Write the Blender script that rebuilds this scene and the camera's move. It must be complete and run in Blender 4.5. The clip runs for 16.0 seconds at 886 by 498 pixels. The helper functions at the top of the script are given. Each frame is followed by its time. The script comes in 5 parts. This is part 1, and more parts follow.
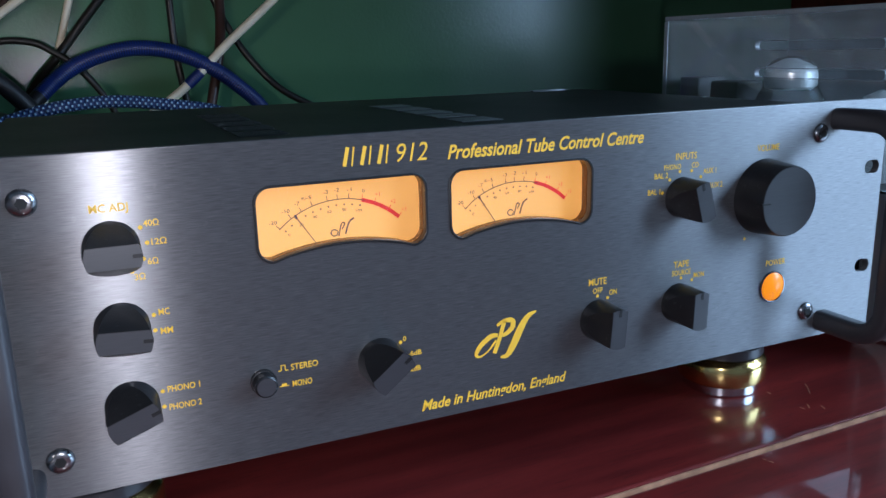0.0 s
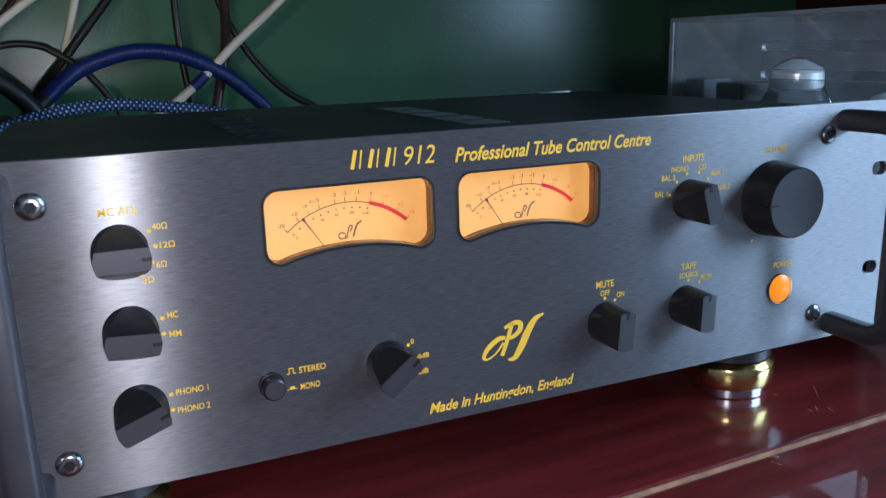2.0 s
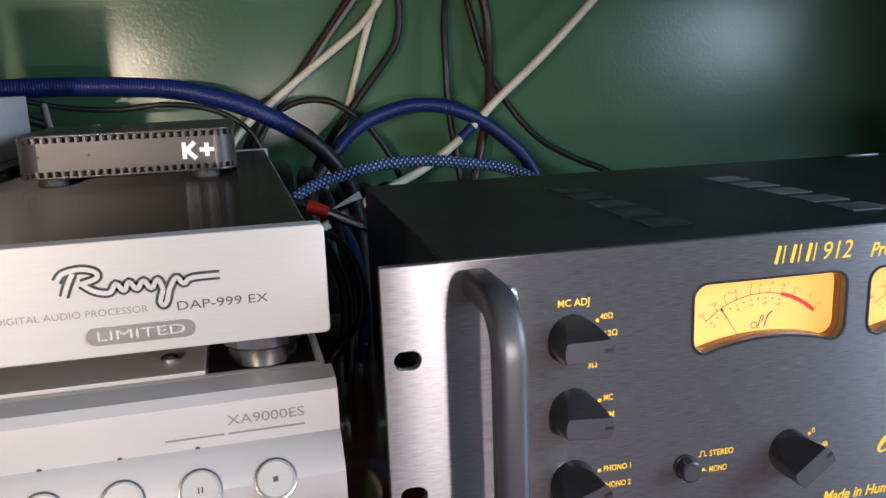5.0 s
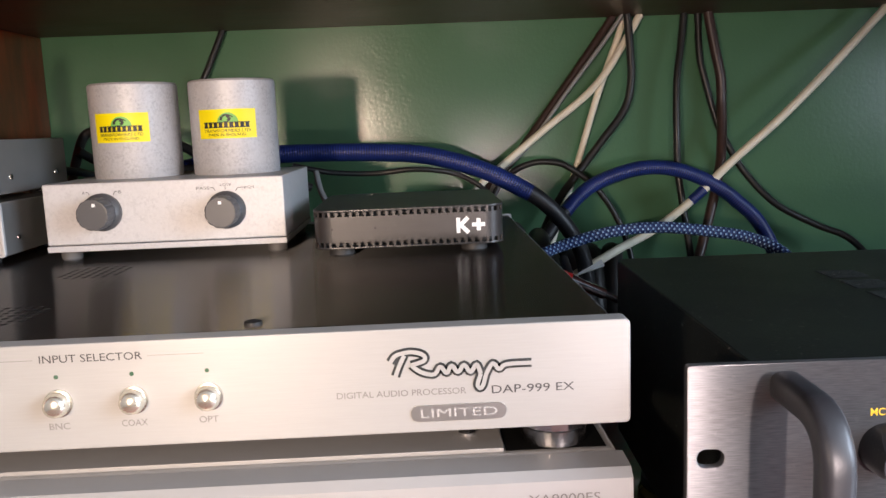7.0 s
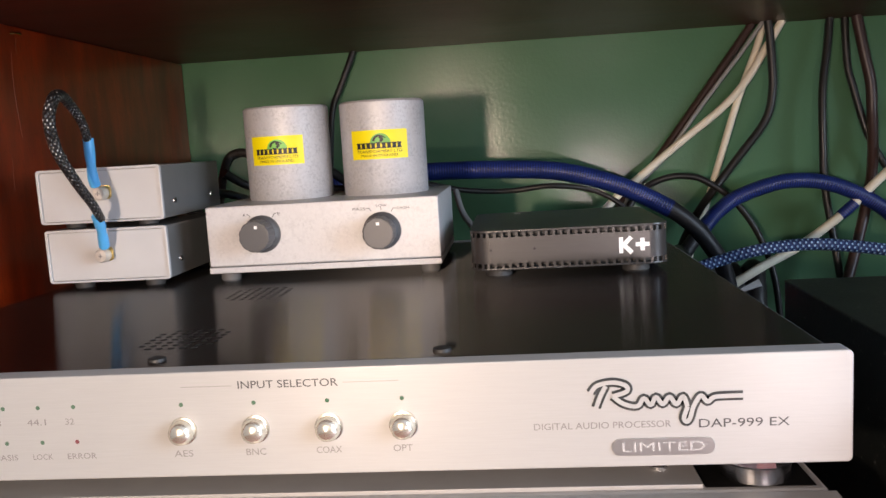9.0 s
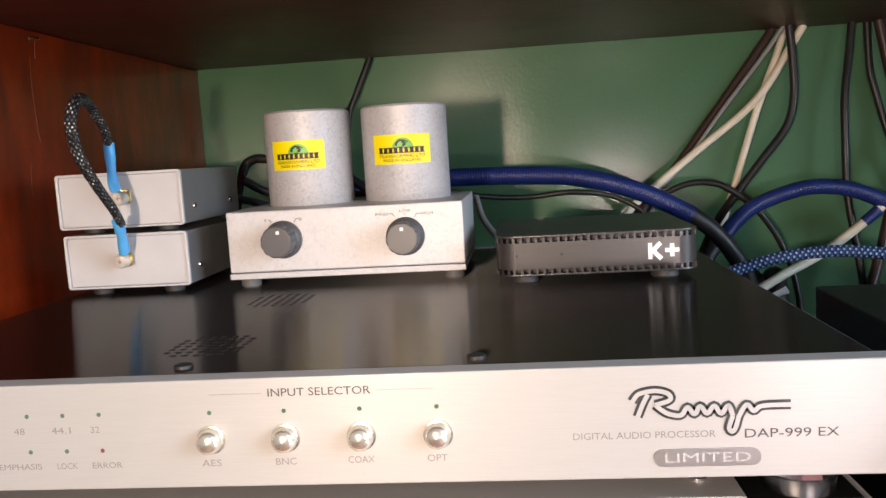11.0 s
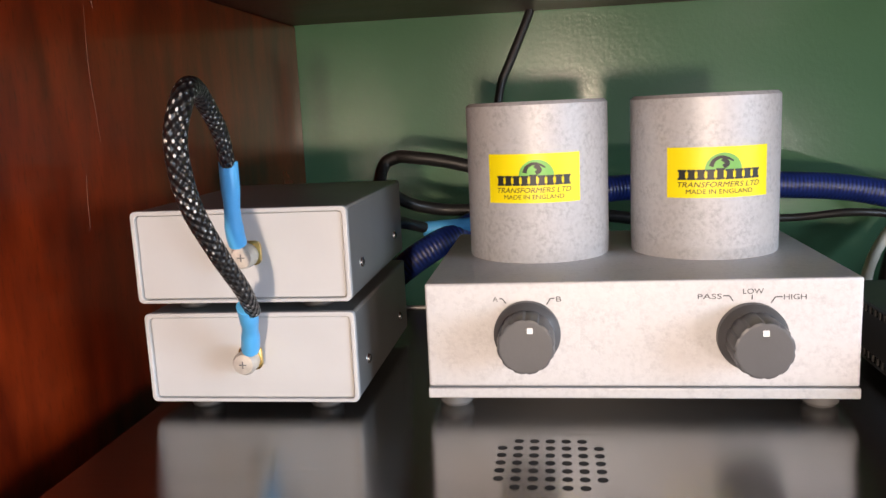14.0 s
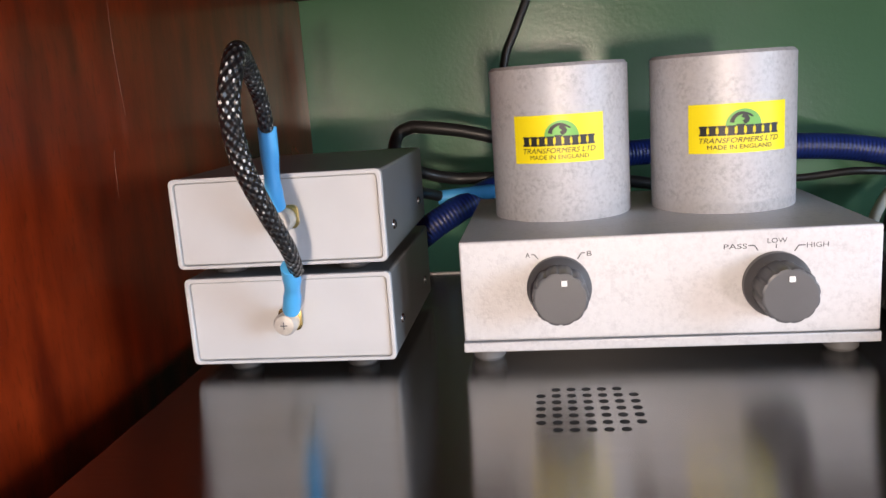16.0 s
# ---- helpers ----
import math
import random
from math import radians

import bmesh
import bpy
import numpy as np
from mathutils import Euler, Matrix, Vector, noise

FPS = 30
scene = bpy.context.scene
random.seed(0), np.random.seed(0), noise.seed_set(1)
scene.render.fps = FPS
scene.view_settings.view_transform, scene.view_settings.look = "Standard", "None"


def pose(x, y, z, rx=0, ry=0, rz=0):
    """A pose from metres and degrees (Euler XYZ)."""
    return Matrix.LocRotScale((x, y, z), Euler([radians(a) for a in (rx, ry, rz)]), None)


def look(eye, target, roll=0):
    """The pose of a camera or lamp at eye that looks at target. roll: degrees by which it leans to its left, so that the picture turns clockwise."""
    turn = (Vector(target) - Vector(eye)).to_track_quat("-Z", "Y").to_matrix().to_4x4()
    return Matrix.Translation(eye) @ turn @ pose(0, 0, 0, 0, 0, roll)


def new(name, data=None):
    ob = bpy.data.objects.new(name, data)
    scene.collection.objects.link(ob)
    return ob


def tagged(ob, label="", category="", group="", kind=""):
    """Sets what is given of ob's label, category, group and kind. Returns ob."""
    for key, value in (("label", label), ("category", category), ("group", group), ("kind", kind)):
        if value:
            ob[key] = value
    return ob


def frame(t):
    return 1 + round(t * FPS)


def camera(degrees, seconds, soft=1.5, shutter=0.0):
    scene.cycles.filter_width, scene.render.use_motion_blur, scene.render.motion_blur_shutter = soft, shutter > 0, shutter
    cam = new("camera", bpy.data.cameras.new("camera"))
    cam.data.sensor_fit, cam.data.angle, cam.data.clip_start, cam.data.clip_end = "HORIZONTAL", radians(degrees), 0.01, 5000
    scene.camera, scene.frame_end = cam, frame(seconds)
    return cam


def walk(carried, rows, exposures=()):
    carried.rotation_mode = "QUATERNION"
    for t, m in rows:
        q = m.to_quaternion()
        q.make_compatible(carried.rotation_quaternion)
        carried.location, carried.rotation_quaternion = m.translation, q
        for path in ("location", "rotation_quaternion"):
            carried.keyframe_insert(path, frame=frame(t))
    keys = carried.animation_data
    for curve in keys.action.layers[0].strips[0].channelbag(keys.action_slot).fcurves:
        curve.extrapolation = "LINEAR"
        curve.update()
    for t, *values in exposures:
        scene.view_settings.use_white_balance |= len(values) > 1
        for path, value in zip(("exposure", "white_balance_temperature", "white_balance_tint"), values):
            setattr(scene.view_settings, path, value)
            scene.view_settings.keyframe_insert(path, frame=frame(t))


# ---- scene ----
cam = camera(57.51, 16.0)
PATH = [
    (0, (0.06391, -0.32110, 0.23245), (0.89973, 1.43002, -0.25233), -1.45),
    (0.5, (0.06385, -0.32044, 0.23367), (0.89939, 1.43095, -0.25059), -1.44),
    (1, (0.06468, -0.31866, 0.23136), (0.90018, 1.43302, -0.25192), -1.46),
    (1.5, (0.06379, -0.31910, 0.23214), (0.89723, 1.43360, -0.25098), -1.51),
    (2, (0.06250, -0.32019, 0.23302), (0.89049, 1.43565, -0.24808), -1.62),
    (2.5, (0.06117, -0.31905, 0.23277), (0.88330, 1.43896, -0.25044), -1.66),
    (3, (0.05920, -0.32086, 0.23459), (0.86676, 1.44450, -0.24641), -1.75),
    (3.5, (0.05637, -0.32014, 0.23517), (0.83317, 1.45935, -0.24441), -1.81),
    (3.7, (0.05260, -0.31669, 0.23474), (0.81591, 1.47081, -0.23663), -1.90),
    (3.8, (0.04842, -0.31509, 0.23530), (0.79715, 1.47886, -0.23494), -1.91),
    (3.9, (0.04276, -0.31361, 0.23646), (0.77135, 1.48849, -0.23431), -1.90),
    (4, (0.03674, -0.31202, 0.23867), (0.74600, 1.49768, -0.23241), -1.87),
    (4.2, (0.02197, -0.30843, 0.24336), (0.69092, 1.51747, -0.22419), -1.84),
    (4.3, (0.01327, -0.30579, 0.24636), (0.66198, 1.52961, -0.21241), -2.07),
    (4.4, (0.00412, -0.30243, 0.24824), (0.62986, 1.54212, -0.20573), -2.20),
    (4.5, (-0.00411, -0.29917, 0.25059), (0.59930, 1.55437, -0.19697), -2.18),
    (4.7, (-0.02038, -0.29673, 0.25937), (0.52922, 1.57455, -0.18362), -2.30),
    (4.8, (-0.02966, -0.29539, 0.26301), (0.49291, 1.58534, -0.17261), -2.25),
    (4.9, (-0.03855, -0.29451, 0.26620), (0.46209, 1.59425, -0.16038), -2.18),
    (5, (-0.04710, -0.29429, 0.26854), (0.43457, 1.60141, -0.14896), -2.15),
    (5.2, (-0.06245, -0.29613, 0.27103), (0.38235, 1.61623, -0.10980), -2.16),
    (7.3, (-0.10221, -0.30000, 0.29846), (-0.10342, 1.67754, -0.00041), -2.46),
    (7.5, (-0.10707, -0.30089, 0.30106), (-0.13786, 1.67716, 0.00723), -2.62),
    (8, (-0.12110, -0.30041, 0.30392), (-0.21291, 1.67775, 0.02386), -2.89),
    (8.4, (-0.12941, -0.29435, 0.30092), (-0.25473, 1.68277, 0.02648), -3.04),
    (8.5, (-0.13219, -0.29260, 0.30009), (-0.27173, 1.68382, 0.02750), -3.15),
    (9, (-0.13827, -0.28807, 0.29893), (-0.31540, 1.68710, 0.03939), -3.38),
    (9.2, (-0.14066, -0.28736, 0.29944), (-0.32739, 1.68753, 0.04463), -3.37),
    (11.5, (-0.15807, -0.27428, 0.29633), (-0.35622, 1.70176, 0.05967), -3.43),
    (12, (-0.20033, -0.19834, 0.30894), (-0.43357, 1.77113, 0.05054), -3.08),
    (12.5, (-0.23965, -0.12506, 0.31576), (-0.50297, 1.83621, 0.02576), -2.65),
    (13, (-0.26777, -0.08922, 0.32348), (-0.55343, 1.86483, 0.00706), -2.32),
    (13.5, (-0.28146, -0.07213, 0.32676), (-0.56847, 1.87916, -0.00501), -2.30),
    (14, (-0.29114, -0.06253, 0.32945), (-0.56893, 1.88875, -0.01021), -2.66),
    (14.2, (-0.29613, -0.05880, 0.32918), (-0.57051, 1.89227, -0.01441), -2.87),
    (14.5, (-0.30234, -0.05445, 0.32848), (-0.56515, 1.89737, -0.01980), -3.17),
    (15, (-0.30854, -0.05529, 0.32658), (-0.56497, 1.89667, -0.02567), -3.54),
    (15.5, (-0.31149, -0.05709, 0.32388), (-0.56672, 1.89099, -0.05005), -3.90),
    (16, (-0.30643, -0.07515, 0.32416), (-0.56126, 1.87006, -0.06469), -4.00),
]
EXPOSURES = [(0, -0.62, 5780, 9), (3.5, -0.62, 5780, 9), (4.0, -0.50, 6080, 12), (4.5, -0.25, 6500, 13), (5.0, 0.03, 6900, 15), (5.2, 0.04, 7000, 16),
             (7.3, 0.20, 7450, 19), (9.0, 0.16, 7400, 19), (11.5, 0.36, 7550, 18), (13.0, 0.44, 7500, 17), (16.0, 0.40, 6850, 17)]
walk(cam, [(t, look(eye, target, roll)) for t, eye, target, roll in PATH], EXPOSURES)

# ---- world, window light, torch ----
world = bpy.data.worlds.new("world")
world.use_nodes = True
scene.world = world
wn = world.node_tree.nodes
sky = wn.new("ShaderNodeTexSky")
sky.sky_type = 'NISHITA'
sky.sun_disc = False
sky.sun_elevation, sky.sun_rotation = radians(35), radians(120)
world.node_tree.links.new(sky.outputs[0], wn["Background"].inputs[0])
wn["Background"].inputs[1].default_value = 0.1


def lamp(name, kind, power, colour, m, size=0.0, size_y=0.0):
    data = bpy.data.lights.new(name, kind)
    data.energy, data.color = power, colour
    if kind == 'AREA':
        data.shape, data.size, data.size_y = 'RECTANGLE', size, size_y
    else:
        data.shadow_soft_size = size
    ob = new(name, data)
    ob.matrix_basis = m
    return ob


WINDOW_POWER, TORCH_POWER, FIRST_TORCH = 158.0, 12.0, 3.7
lamp("window_daylight", 'AREA', WINDOW_POWER, (0.52, 0.74, 1.0), look((2.29, -1.45, 1.10), (0.3, -1.45, 1.10)), 1.6, 1.6)
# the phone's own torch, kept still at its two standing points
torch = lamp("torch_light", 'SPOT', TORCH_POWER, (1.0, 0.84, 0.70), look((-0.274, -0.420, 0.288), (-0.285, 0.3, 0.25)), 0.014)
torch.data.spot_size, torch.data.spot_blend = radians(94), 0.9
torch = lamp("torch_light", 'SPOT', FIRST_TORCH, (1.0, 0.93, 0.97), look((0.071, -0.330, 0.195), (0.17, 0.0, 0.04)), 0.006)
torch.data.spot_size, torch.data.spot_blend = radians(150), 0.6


# ---- materials ----
def mixrgb(nt, a, b, fac):
    n = nt.nodes.new("ShaderNodeMix")
    n.data_type = 'RGBA'
    for sock, v in ((n.inputs[6], a), (n.inputs[7], b), (n.inputs[0], fac)):
        if isinstance(v, (tuple, float, int)):
            sock.default_value = v if not isinstance(v, tuple) else (*v[:3], 1)
        else:
            nt.links.new(v, sock)
    return n.outputs[2]


def maths(nt, op, a, b=0.0):
    n = nt.nodes.new("ShaderNodeMath")
    n.operation = op
    for sock, v in zip(n.inputs, (a, b)):
        if isinstance(v, (float, int)):
            sock.default_value = v
        else:
            nt.links.new(v, sock)
    return n.outputs[0]


def span(nt, v, a, b, c=0.0, d=1.0):
    n = nt.nodes.new("ShaderNodeMapRange")
    for i, w in enumerate((a, b, c, d)):
        n.inputs[i + 1].default_value = w
    nt.links.new(v, n.inputs[0])
    return n.outputs[0]


def noise_of(nt, scale, stretch=(1, 1, 1), detail=3.0, coord="Object", seed=0.0, rough=0.55):
    tc, mp, nz = (nt.nodes.new("ShaderNode" + k) for k in ("TexCoord", "Mapping", "TexNoise"))
    mp.inputs["Scale"].default_value = stretch
    mp.inputs["Location"].default_value = (seed, seed * 0.7, seed * 1.3)
    nz.inputs["Scale"].default_value, nz.inputs["Detail"].default_value, nz.inputs["Roughness"].default_value = scale, detail, rough
    nt.links.new(tc.outputs[coord], mp.inputs[0])
    nt.links.new(mp.outputs[0], nz.inputs[0])
    return nz.outputs[0]


def surface(name, base, rough, metal=0.0, ior=1.5, var=0.12, scale=40.0, stretch=(1, 1, 1), stain=0.1, stain_scale=6.0,
            bump=0.0, bump_scale=300.0, bump_stretch=None, rough_var=0.06, coat=0.0, coat_rough=0.1, aniso=0.0, base2=None,
            trans=0.0, emit=0.0, emit_colour=None, specks=0.0, speck_scale=500.0, aniso_turn=0.0, edge=1.0):
    """A principled surface with grain and stains at two scales, fine relief and, if wanted, dust specks."""
    m = bpy.data.materials.new(name)
    m.use_nodes = True
    nt = m.node_tree
    p = nt.nodes["Principled BSDF"]
    fine, large = noise_of(nt, scale, stretch), noise_of(nt, stain_scale, seed=3.1)
    dark = tuple(max(0.0, c * (1 - var)) for c in base)
    light = base2 or tuple(min(1.0, c * (1 + var)) for c in base)
    col = mixrgb(nt, dark, light, span(nt, fine, 0.3, 0.7))
    if stain:
        col = mixrgb(nt, col, tuple(c * 0.55 for c in base), span(nt, large, 0.45, 0.85, 0.0, stain * 2))
    if specks:
        dots = span(nt, noise_of(nt, speck_scale, seed=7.7, detail=1.0), 0.69, 0.72)
        col = mixrgb(nt, col, (0.55, 0.53, 0.5), maths(nt, 'MULTIPLY', dots, specks))
    nt.links.new(col, p.inputs["Base Color"])
    p.inputs["Metallic"].default_value, p.inputs["IOR"].default_value = metal, ior
    nt.links.new(span(nt, large, 0.25, 0.75, max(0.02, rough - rough_var), rough + rough_var), p.inputs["Roughness"])
    p.inputs["Coat Weight"].default_value, p.inputs["Coat Roughness"].default_value = coat, coat_rough
    p.inputs["Transmission Weight"].default_value = trans
    p.inputs["Specular Tint"].default_value = (edge, edge, edge, 1)
    if aniso:
        tg = nt.nodes.new("ShaderNodeTangent")
        tg.direction_type = 'UV_MAP'
        nt.links.new(tg.outputs[0], p.inputs["Tangent"])
        p.inputs["Anisotropic"].default_value, p.inputs["Anisotropic Rotation"].default_value = aniso, aniso_turn
    if bump:
        b = nt.nodes.new("ShaderNodeBump")
        b.inputs["Strength"].default_value, b.inputs["Distance"].default_value = bump, 0.001
        nt.links.new(noise_of(nt, bump_scale, bump_stretch or stretch, 2.0, seed=5.0), b.inputs["Height"])
        nt.links.new(b.outputs[0], p.inputs["Normal"])
    if emit:
        p.inputs["Emission Color"].default_value = (*(emit_colour or base), 1)
        p.inputs["Emission Strength"].default_value = emit
    return m


def wood_surface(name, dark, light, rough, grain=(1.2, 22, 22), coat=0.6, scratches=0.0, relief=0.12, gloss=0.12, coat_ior=1.5):
    """Varnished wood: long grain streaks, fine pores, a clear coat."""
    m = bpy.data.materials.new(name)
    m.use_nodes = True
    nt = m.node_tree
    p = nt.nodes["Principled BSDF"]
    a, b, c = noise_of(nt, 6, grain, 5.0), noise_of(nt, 60, grain, 3.0, seed=2.0), noise_of(nt, 4, seed=9.0)
    col = mixrgb(nt, dark, light, span(nt, a, 0.32, 0.7))
    col = mixrgb(nt, col, tuple(x * 0.45 for x in dark), span(nt, b, 0.55, 0.75, 0.0, 0.6))
    col = mixrgb(nt, col, tuple(x * 0.6 for x in light), span(nt, c, 0.5, 0.8, 0.0, 0.5))
    if scratches:
        s = span(nt, noise_of(nt, 45, (1, 1, 14), 4.0, seed=4.0), 0.765, 0.78)
        col = mixrgb(nt, col, (0.45, 0.22, 0.12), maths(nt, 'MULTIPLY', s, scratches))
    nt.links.new(col, p.inputs["Base Color"])
    nt.links.new(span(nt, c, 0.3, 0.7, rough - 0.05, rough + 0.08), p.inputs["Roughness"])
    p.inputs["Coat Weight"].default_value, p.inputs["Coat Roughness"].default_value = coat, gloss
    p.inputs["Coat IOR"].default_value = coat_ior
    bp = nt.nodes.new("ShaderNodeBump")
    bp.inputs["Strength"].default_value, bp.inputs["Distance"].default_value = relief, 0.001
    nt.links.new(b, bp.inputs["Height"])
    nt.links.new(bp.outputs[0], p.inputs["Normal"])
    return m


def braid_surface(name, dark, light, along, around, rough=0.45, sharp=0.1, share=0.5, patchy=0.0, relief=0.7):
    """Woven sleeve: two crossing sets of threads laid out by the sleeve's own UVs (u along in metres, v once around)."""
    m = bpy.data.materials.new(name)
    m.use_nodes = True
    nt = m.node_tree
    p = nt.nodes["Principled BSDF"]
    tc, sx = nt.nodes.new("ShaderNodeTexCoord"), nt.nodes.new("ShaderNodeSeparateXYZ")
    nt.links.new(tc.outputs["UV"], sx.inputs[0])
    u, v = maths(nt, 'MULTIPLY', sx.outputs[0], along), maths(nt, 'MULTIPLY', sx.outputs[1], around)
    w1 = maths(nt, 'SINE', maths(nt, 'MULTIPLY', maths(nt, 'ADD', u, v), 6.28318))
    w2 = maths(nt, 'SINE', maths(nt, 'MULTIPLY', maths(nt, 'SUBTRACT', u, v), 6.28318))
    check = maths(nt, 'MULTIPLY', maths(nt, 'ADD', w1, w2), 0.5)
    k = span(nt, check, share - sharp, share + sharp)
    grime = noise_of(nt, 60, seed=1.0)
    if patchy:
        k = maths(nt, 'MULTIPLY', k, span(nt, noise_of(nt, 190, seed=6.0), 0.50, 0.58, 1 - patchy, 1.0))
    col = mixrgb(nt, dark, light, k)
    nt.links.new(mixrgb(nt, col, tuple(x * 0.5 for x in dark), span(nt, grime, 0.5, 0.8, 0.0, 0.5)), p.inputs["Base Color"])
    p.inputs["Roughness"].default_value = rough
    bp = nt.nodes.new("ShaderNodeBump")
    bp.inputs["Strength"].default_value, bp.inputs["Distance"].default_value = relief, 0.0008
    nt.links.new(check, bp.inputs["Height"])
    nt.links.new(bp.outputs[0], p.inputs["Normal"])
    return m


def hammer_surface(name, base, dark, metal=0.35, rough=0.36):
    """Hammer-finish enamel: small shallow dents with darker flecks."""
    m = bpy.data.materials.new(name)
    m.use_nodes = True
    nt = m.node_tree
    p = nt.nodes["Principled BSDF"]
    fleck = span(nt, noise_of(nt, 560, seed=1.5, detail=3.0, rough=0.65), 0.30, 0.58)
    patch = span(nt, noise_of(nt, 120, seed=8.0), 0.40, 0.60, 0.35, 1.0)
    k = maths(nt, 'SUBTRACT', 1.0, maths(nt, 'MULTIPLY', maths(nt, 'SUBTRACT', 1.0, fleck), patch))
    nt.links.new(mixrgb(nt, dark, base, k), p.inputs["Base Color"])
    p.inputs["Metallic"].default_value, p.inputs["Roughness"].default_value = metal, rough
    bp = nt.nodes.new("ShaderNodeBump")
    bp.inputs["Strength"].default_value, bp.inputs["Distance"].default_value = 0.10, 0.0006
    nt.links.new(k, bp.inputs["Height"])
    nt.links.new(bp.outputs[0], p.inputs["Normal"])
    return m


def clear_sheet(name):
    """Clear sheet: light goes straight through, a mirror gloss that grows towards grazing, and a pale film for dust and
    painted reflection haze.
    """
    m = bpy.data.materials.new(name)
    m.use_nodes = True
    nt = m.node_tree
    p, out = nt.nodes["Principled BSDF"], nt.nodes["Material Output"]
    clear, gloss, lw = nt.nodes.new("ShaderNodeBsdfTransparent"), nt.nodes.new("ShaderNodeBsdfGlossy"), nt.nodes.new("ShaderNodeLayerWeight")
    clear.inputs[0].default_value = (0.955, 0.965, 0.965, 1)
    gloss.inputs["Roughness"].default_value = 0.03
    lw.inputs[0].default_value = 0.5
    p.inputs["Base Color"].default_value, p.inputs["Roughness"].default_value = (0.55, 0.56, 0.56, 1), 0.7
    dusty, glossy = nt.nodes.new("ShaderNodeMixShader"), nt.nodes.new("ShaderNodeMixShader")
    # pale film: dust, and the haze of room reflections put into colour
    nt.links.new(span(nt, noise_of(nt, 30, seed=2.5), 0.35, 0.75, 0.09, 0.18), dusty.inputs[0])
    nt.links.new(clear.outputs[0], dusty.inputs[1])
    nt.links.new(p.outputs[0], dusty.inputs[2])
    k = maths(nt, 'POWER', lw.outputs["Facing"], 4.0)
    nt.links.new(maths(nt, 'ADD', maths(nt, 'MULTIPLY', k, 0.7), 0.05), glossy.inputs[0])
    nt.links.new(dusty.outputs[0], glossy.inputs[1])
    nt.links.new(gloss.outputs[0], glossy.inputs[2])
    nt.links.new(glossy.outputs[0], out.inputs[0])
    return m


GREEN = surface("green_paint", (0.080, 0.195, 0.103), 0.22, ior=1.45, var=0.05, scale=8, stain=0.05, bump=0.18, bump_scale=230, rough_var=0.05)
MAHOGANY = wood_surface("mahogany", (0.088, 0.0080, 0.0018), (0.255, 0.0270, 0.0042), 0.30, grain=(9, 9, 2.0), coat=0.6, scratches=0.35, relief=0.03, gloss=0.07)
SHELF_WOOD = wood_surface("shelf_mahogany", (0.100, 0.0110, 0.0112), (0.225, 0.0250, 0.0220), 0.36, grain=(1.2, 11, 11), coat=1.0, scratches=0.3, relief=0.0, gloss=0.05, coat_ior=1.58)
# darker copy of the mahogany, with the shade put into its colour
SHADED_WOOD = wood_surface("shaded_mahogany", (0.050, 0.0070, 0.0026), (0.105, 0.0150, 0.0055), 0.42, grain=(1.0, 14, 14), coat=0.0)
SCRATCHED = surface("scratched_varnish", (0.15, 0.034, 0.012), 0.45, var=0.3, scale=90)
WORN_EDGE = surface("worn_bare_edge", (0.50, 0.27, 0.16), 0.5, var=0.35, scale=90, stain=0.35, stain_scale=40)
BRUSHED_DARK = surface("dark_brushed_aluminium", (0.158, 0.158, 0.161), 0.37, metal=0.66, var=0.26, scale=45, stretch=(3.0, 70, 70), stain=0.10, stain_scale=9, bump=0.04, bump_scale=40, bump_stretch=(1.5, 70, 70), rough_var=0.05, aniso=1.0, aniso_turn=0.25, specks=0.05, speck_scale=300)
BLACK_METAL = surface("black_satin_enamel", (0.010, 0.012, 0.011), 0.42, ior=1.38, var=0.2, bump=0.15, bump_scale=900, specks=0.16, speck_scale=330)
HANDLE_METAL = surface("black_handle_enamel", (0.030, 0.030, 0.034), 0.40, ior=1.6, var=0.15, scale=60, bump=0.05, bump_scale=500)
# near-black for thin sheets that stand in for shade in openings
SHADE_BLACK = surface("shade_black", (0.006, 0.006, 0.006), 0.7, ior=1.1)
GRILL_GREY = surface("grey_louvre_metal", (0.16, 0.165, 0.17), 0.3, metal=0.8, bump=0.1)
KNOB_BLACK = surface("black_knob_plastic", (0.012, 0.012, 0.013), 0.36, var=0.2, bump=0.06, bump_scale=700, specks=0.03, speck_scale=420)
KNOB_FACE = surface("spun_knob_face", (0.036, 0.037, 0.041), 0.38, ior=1.6, var=0.12, scale=120, stretch=(1, 20, 20))
GOLD_INK = surface("gold_ink", (1.0, 0.58, 0.045), 0.5, metal=0.0, var=0.06, scale=200)
PALE_INK = surface("pale_knob_line", (0.004, 0.004, 0.004), 0.5)
CHROME = surface("chrome", (0.74, 0.75, 0.77), 0.18, metal=1.0, var=0.05)
DARK_CHROME = surface("dark_screw_steel", (0.28, 0.28, 0.29), 0.25, metal=1.0)
# near-black colour that stands in for shade inside sockets, slots and holes
DARK_HOLE = surface("dark_recess", (0.006, 0.006, 0.006), 0.7)
BRASS = surface("polished_brass", (0.84, 0.62, 0.24), 0.20, metal=1.0, var=0.12, scale=80)
DIAL = surface("backlit_dial", (0.42, 0.21, 0.055), 0.6, var=0.03, scale=30, stain=0.0, emit=0.90, emit_colour=(1.0, 0.41, 0.075))
# faint emission stands in for the dial's light on the housing wall
DIAL_SIDE = surface("glowing_meter_wall", (0.10, 0.035, 0.012), 0.2, var=0.3, emit=0.03, emit_colour=(1.0, 0.25, 0.04))
DIAL_INK = surface("dark_dial_ink", (0.075, 0.030, 0.028), 0.6)
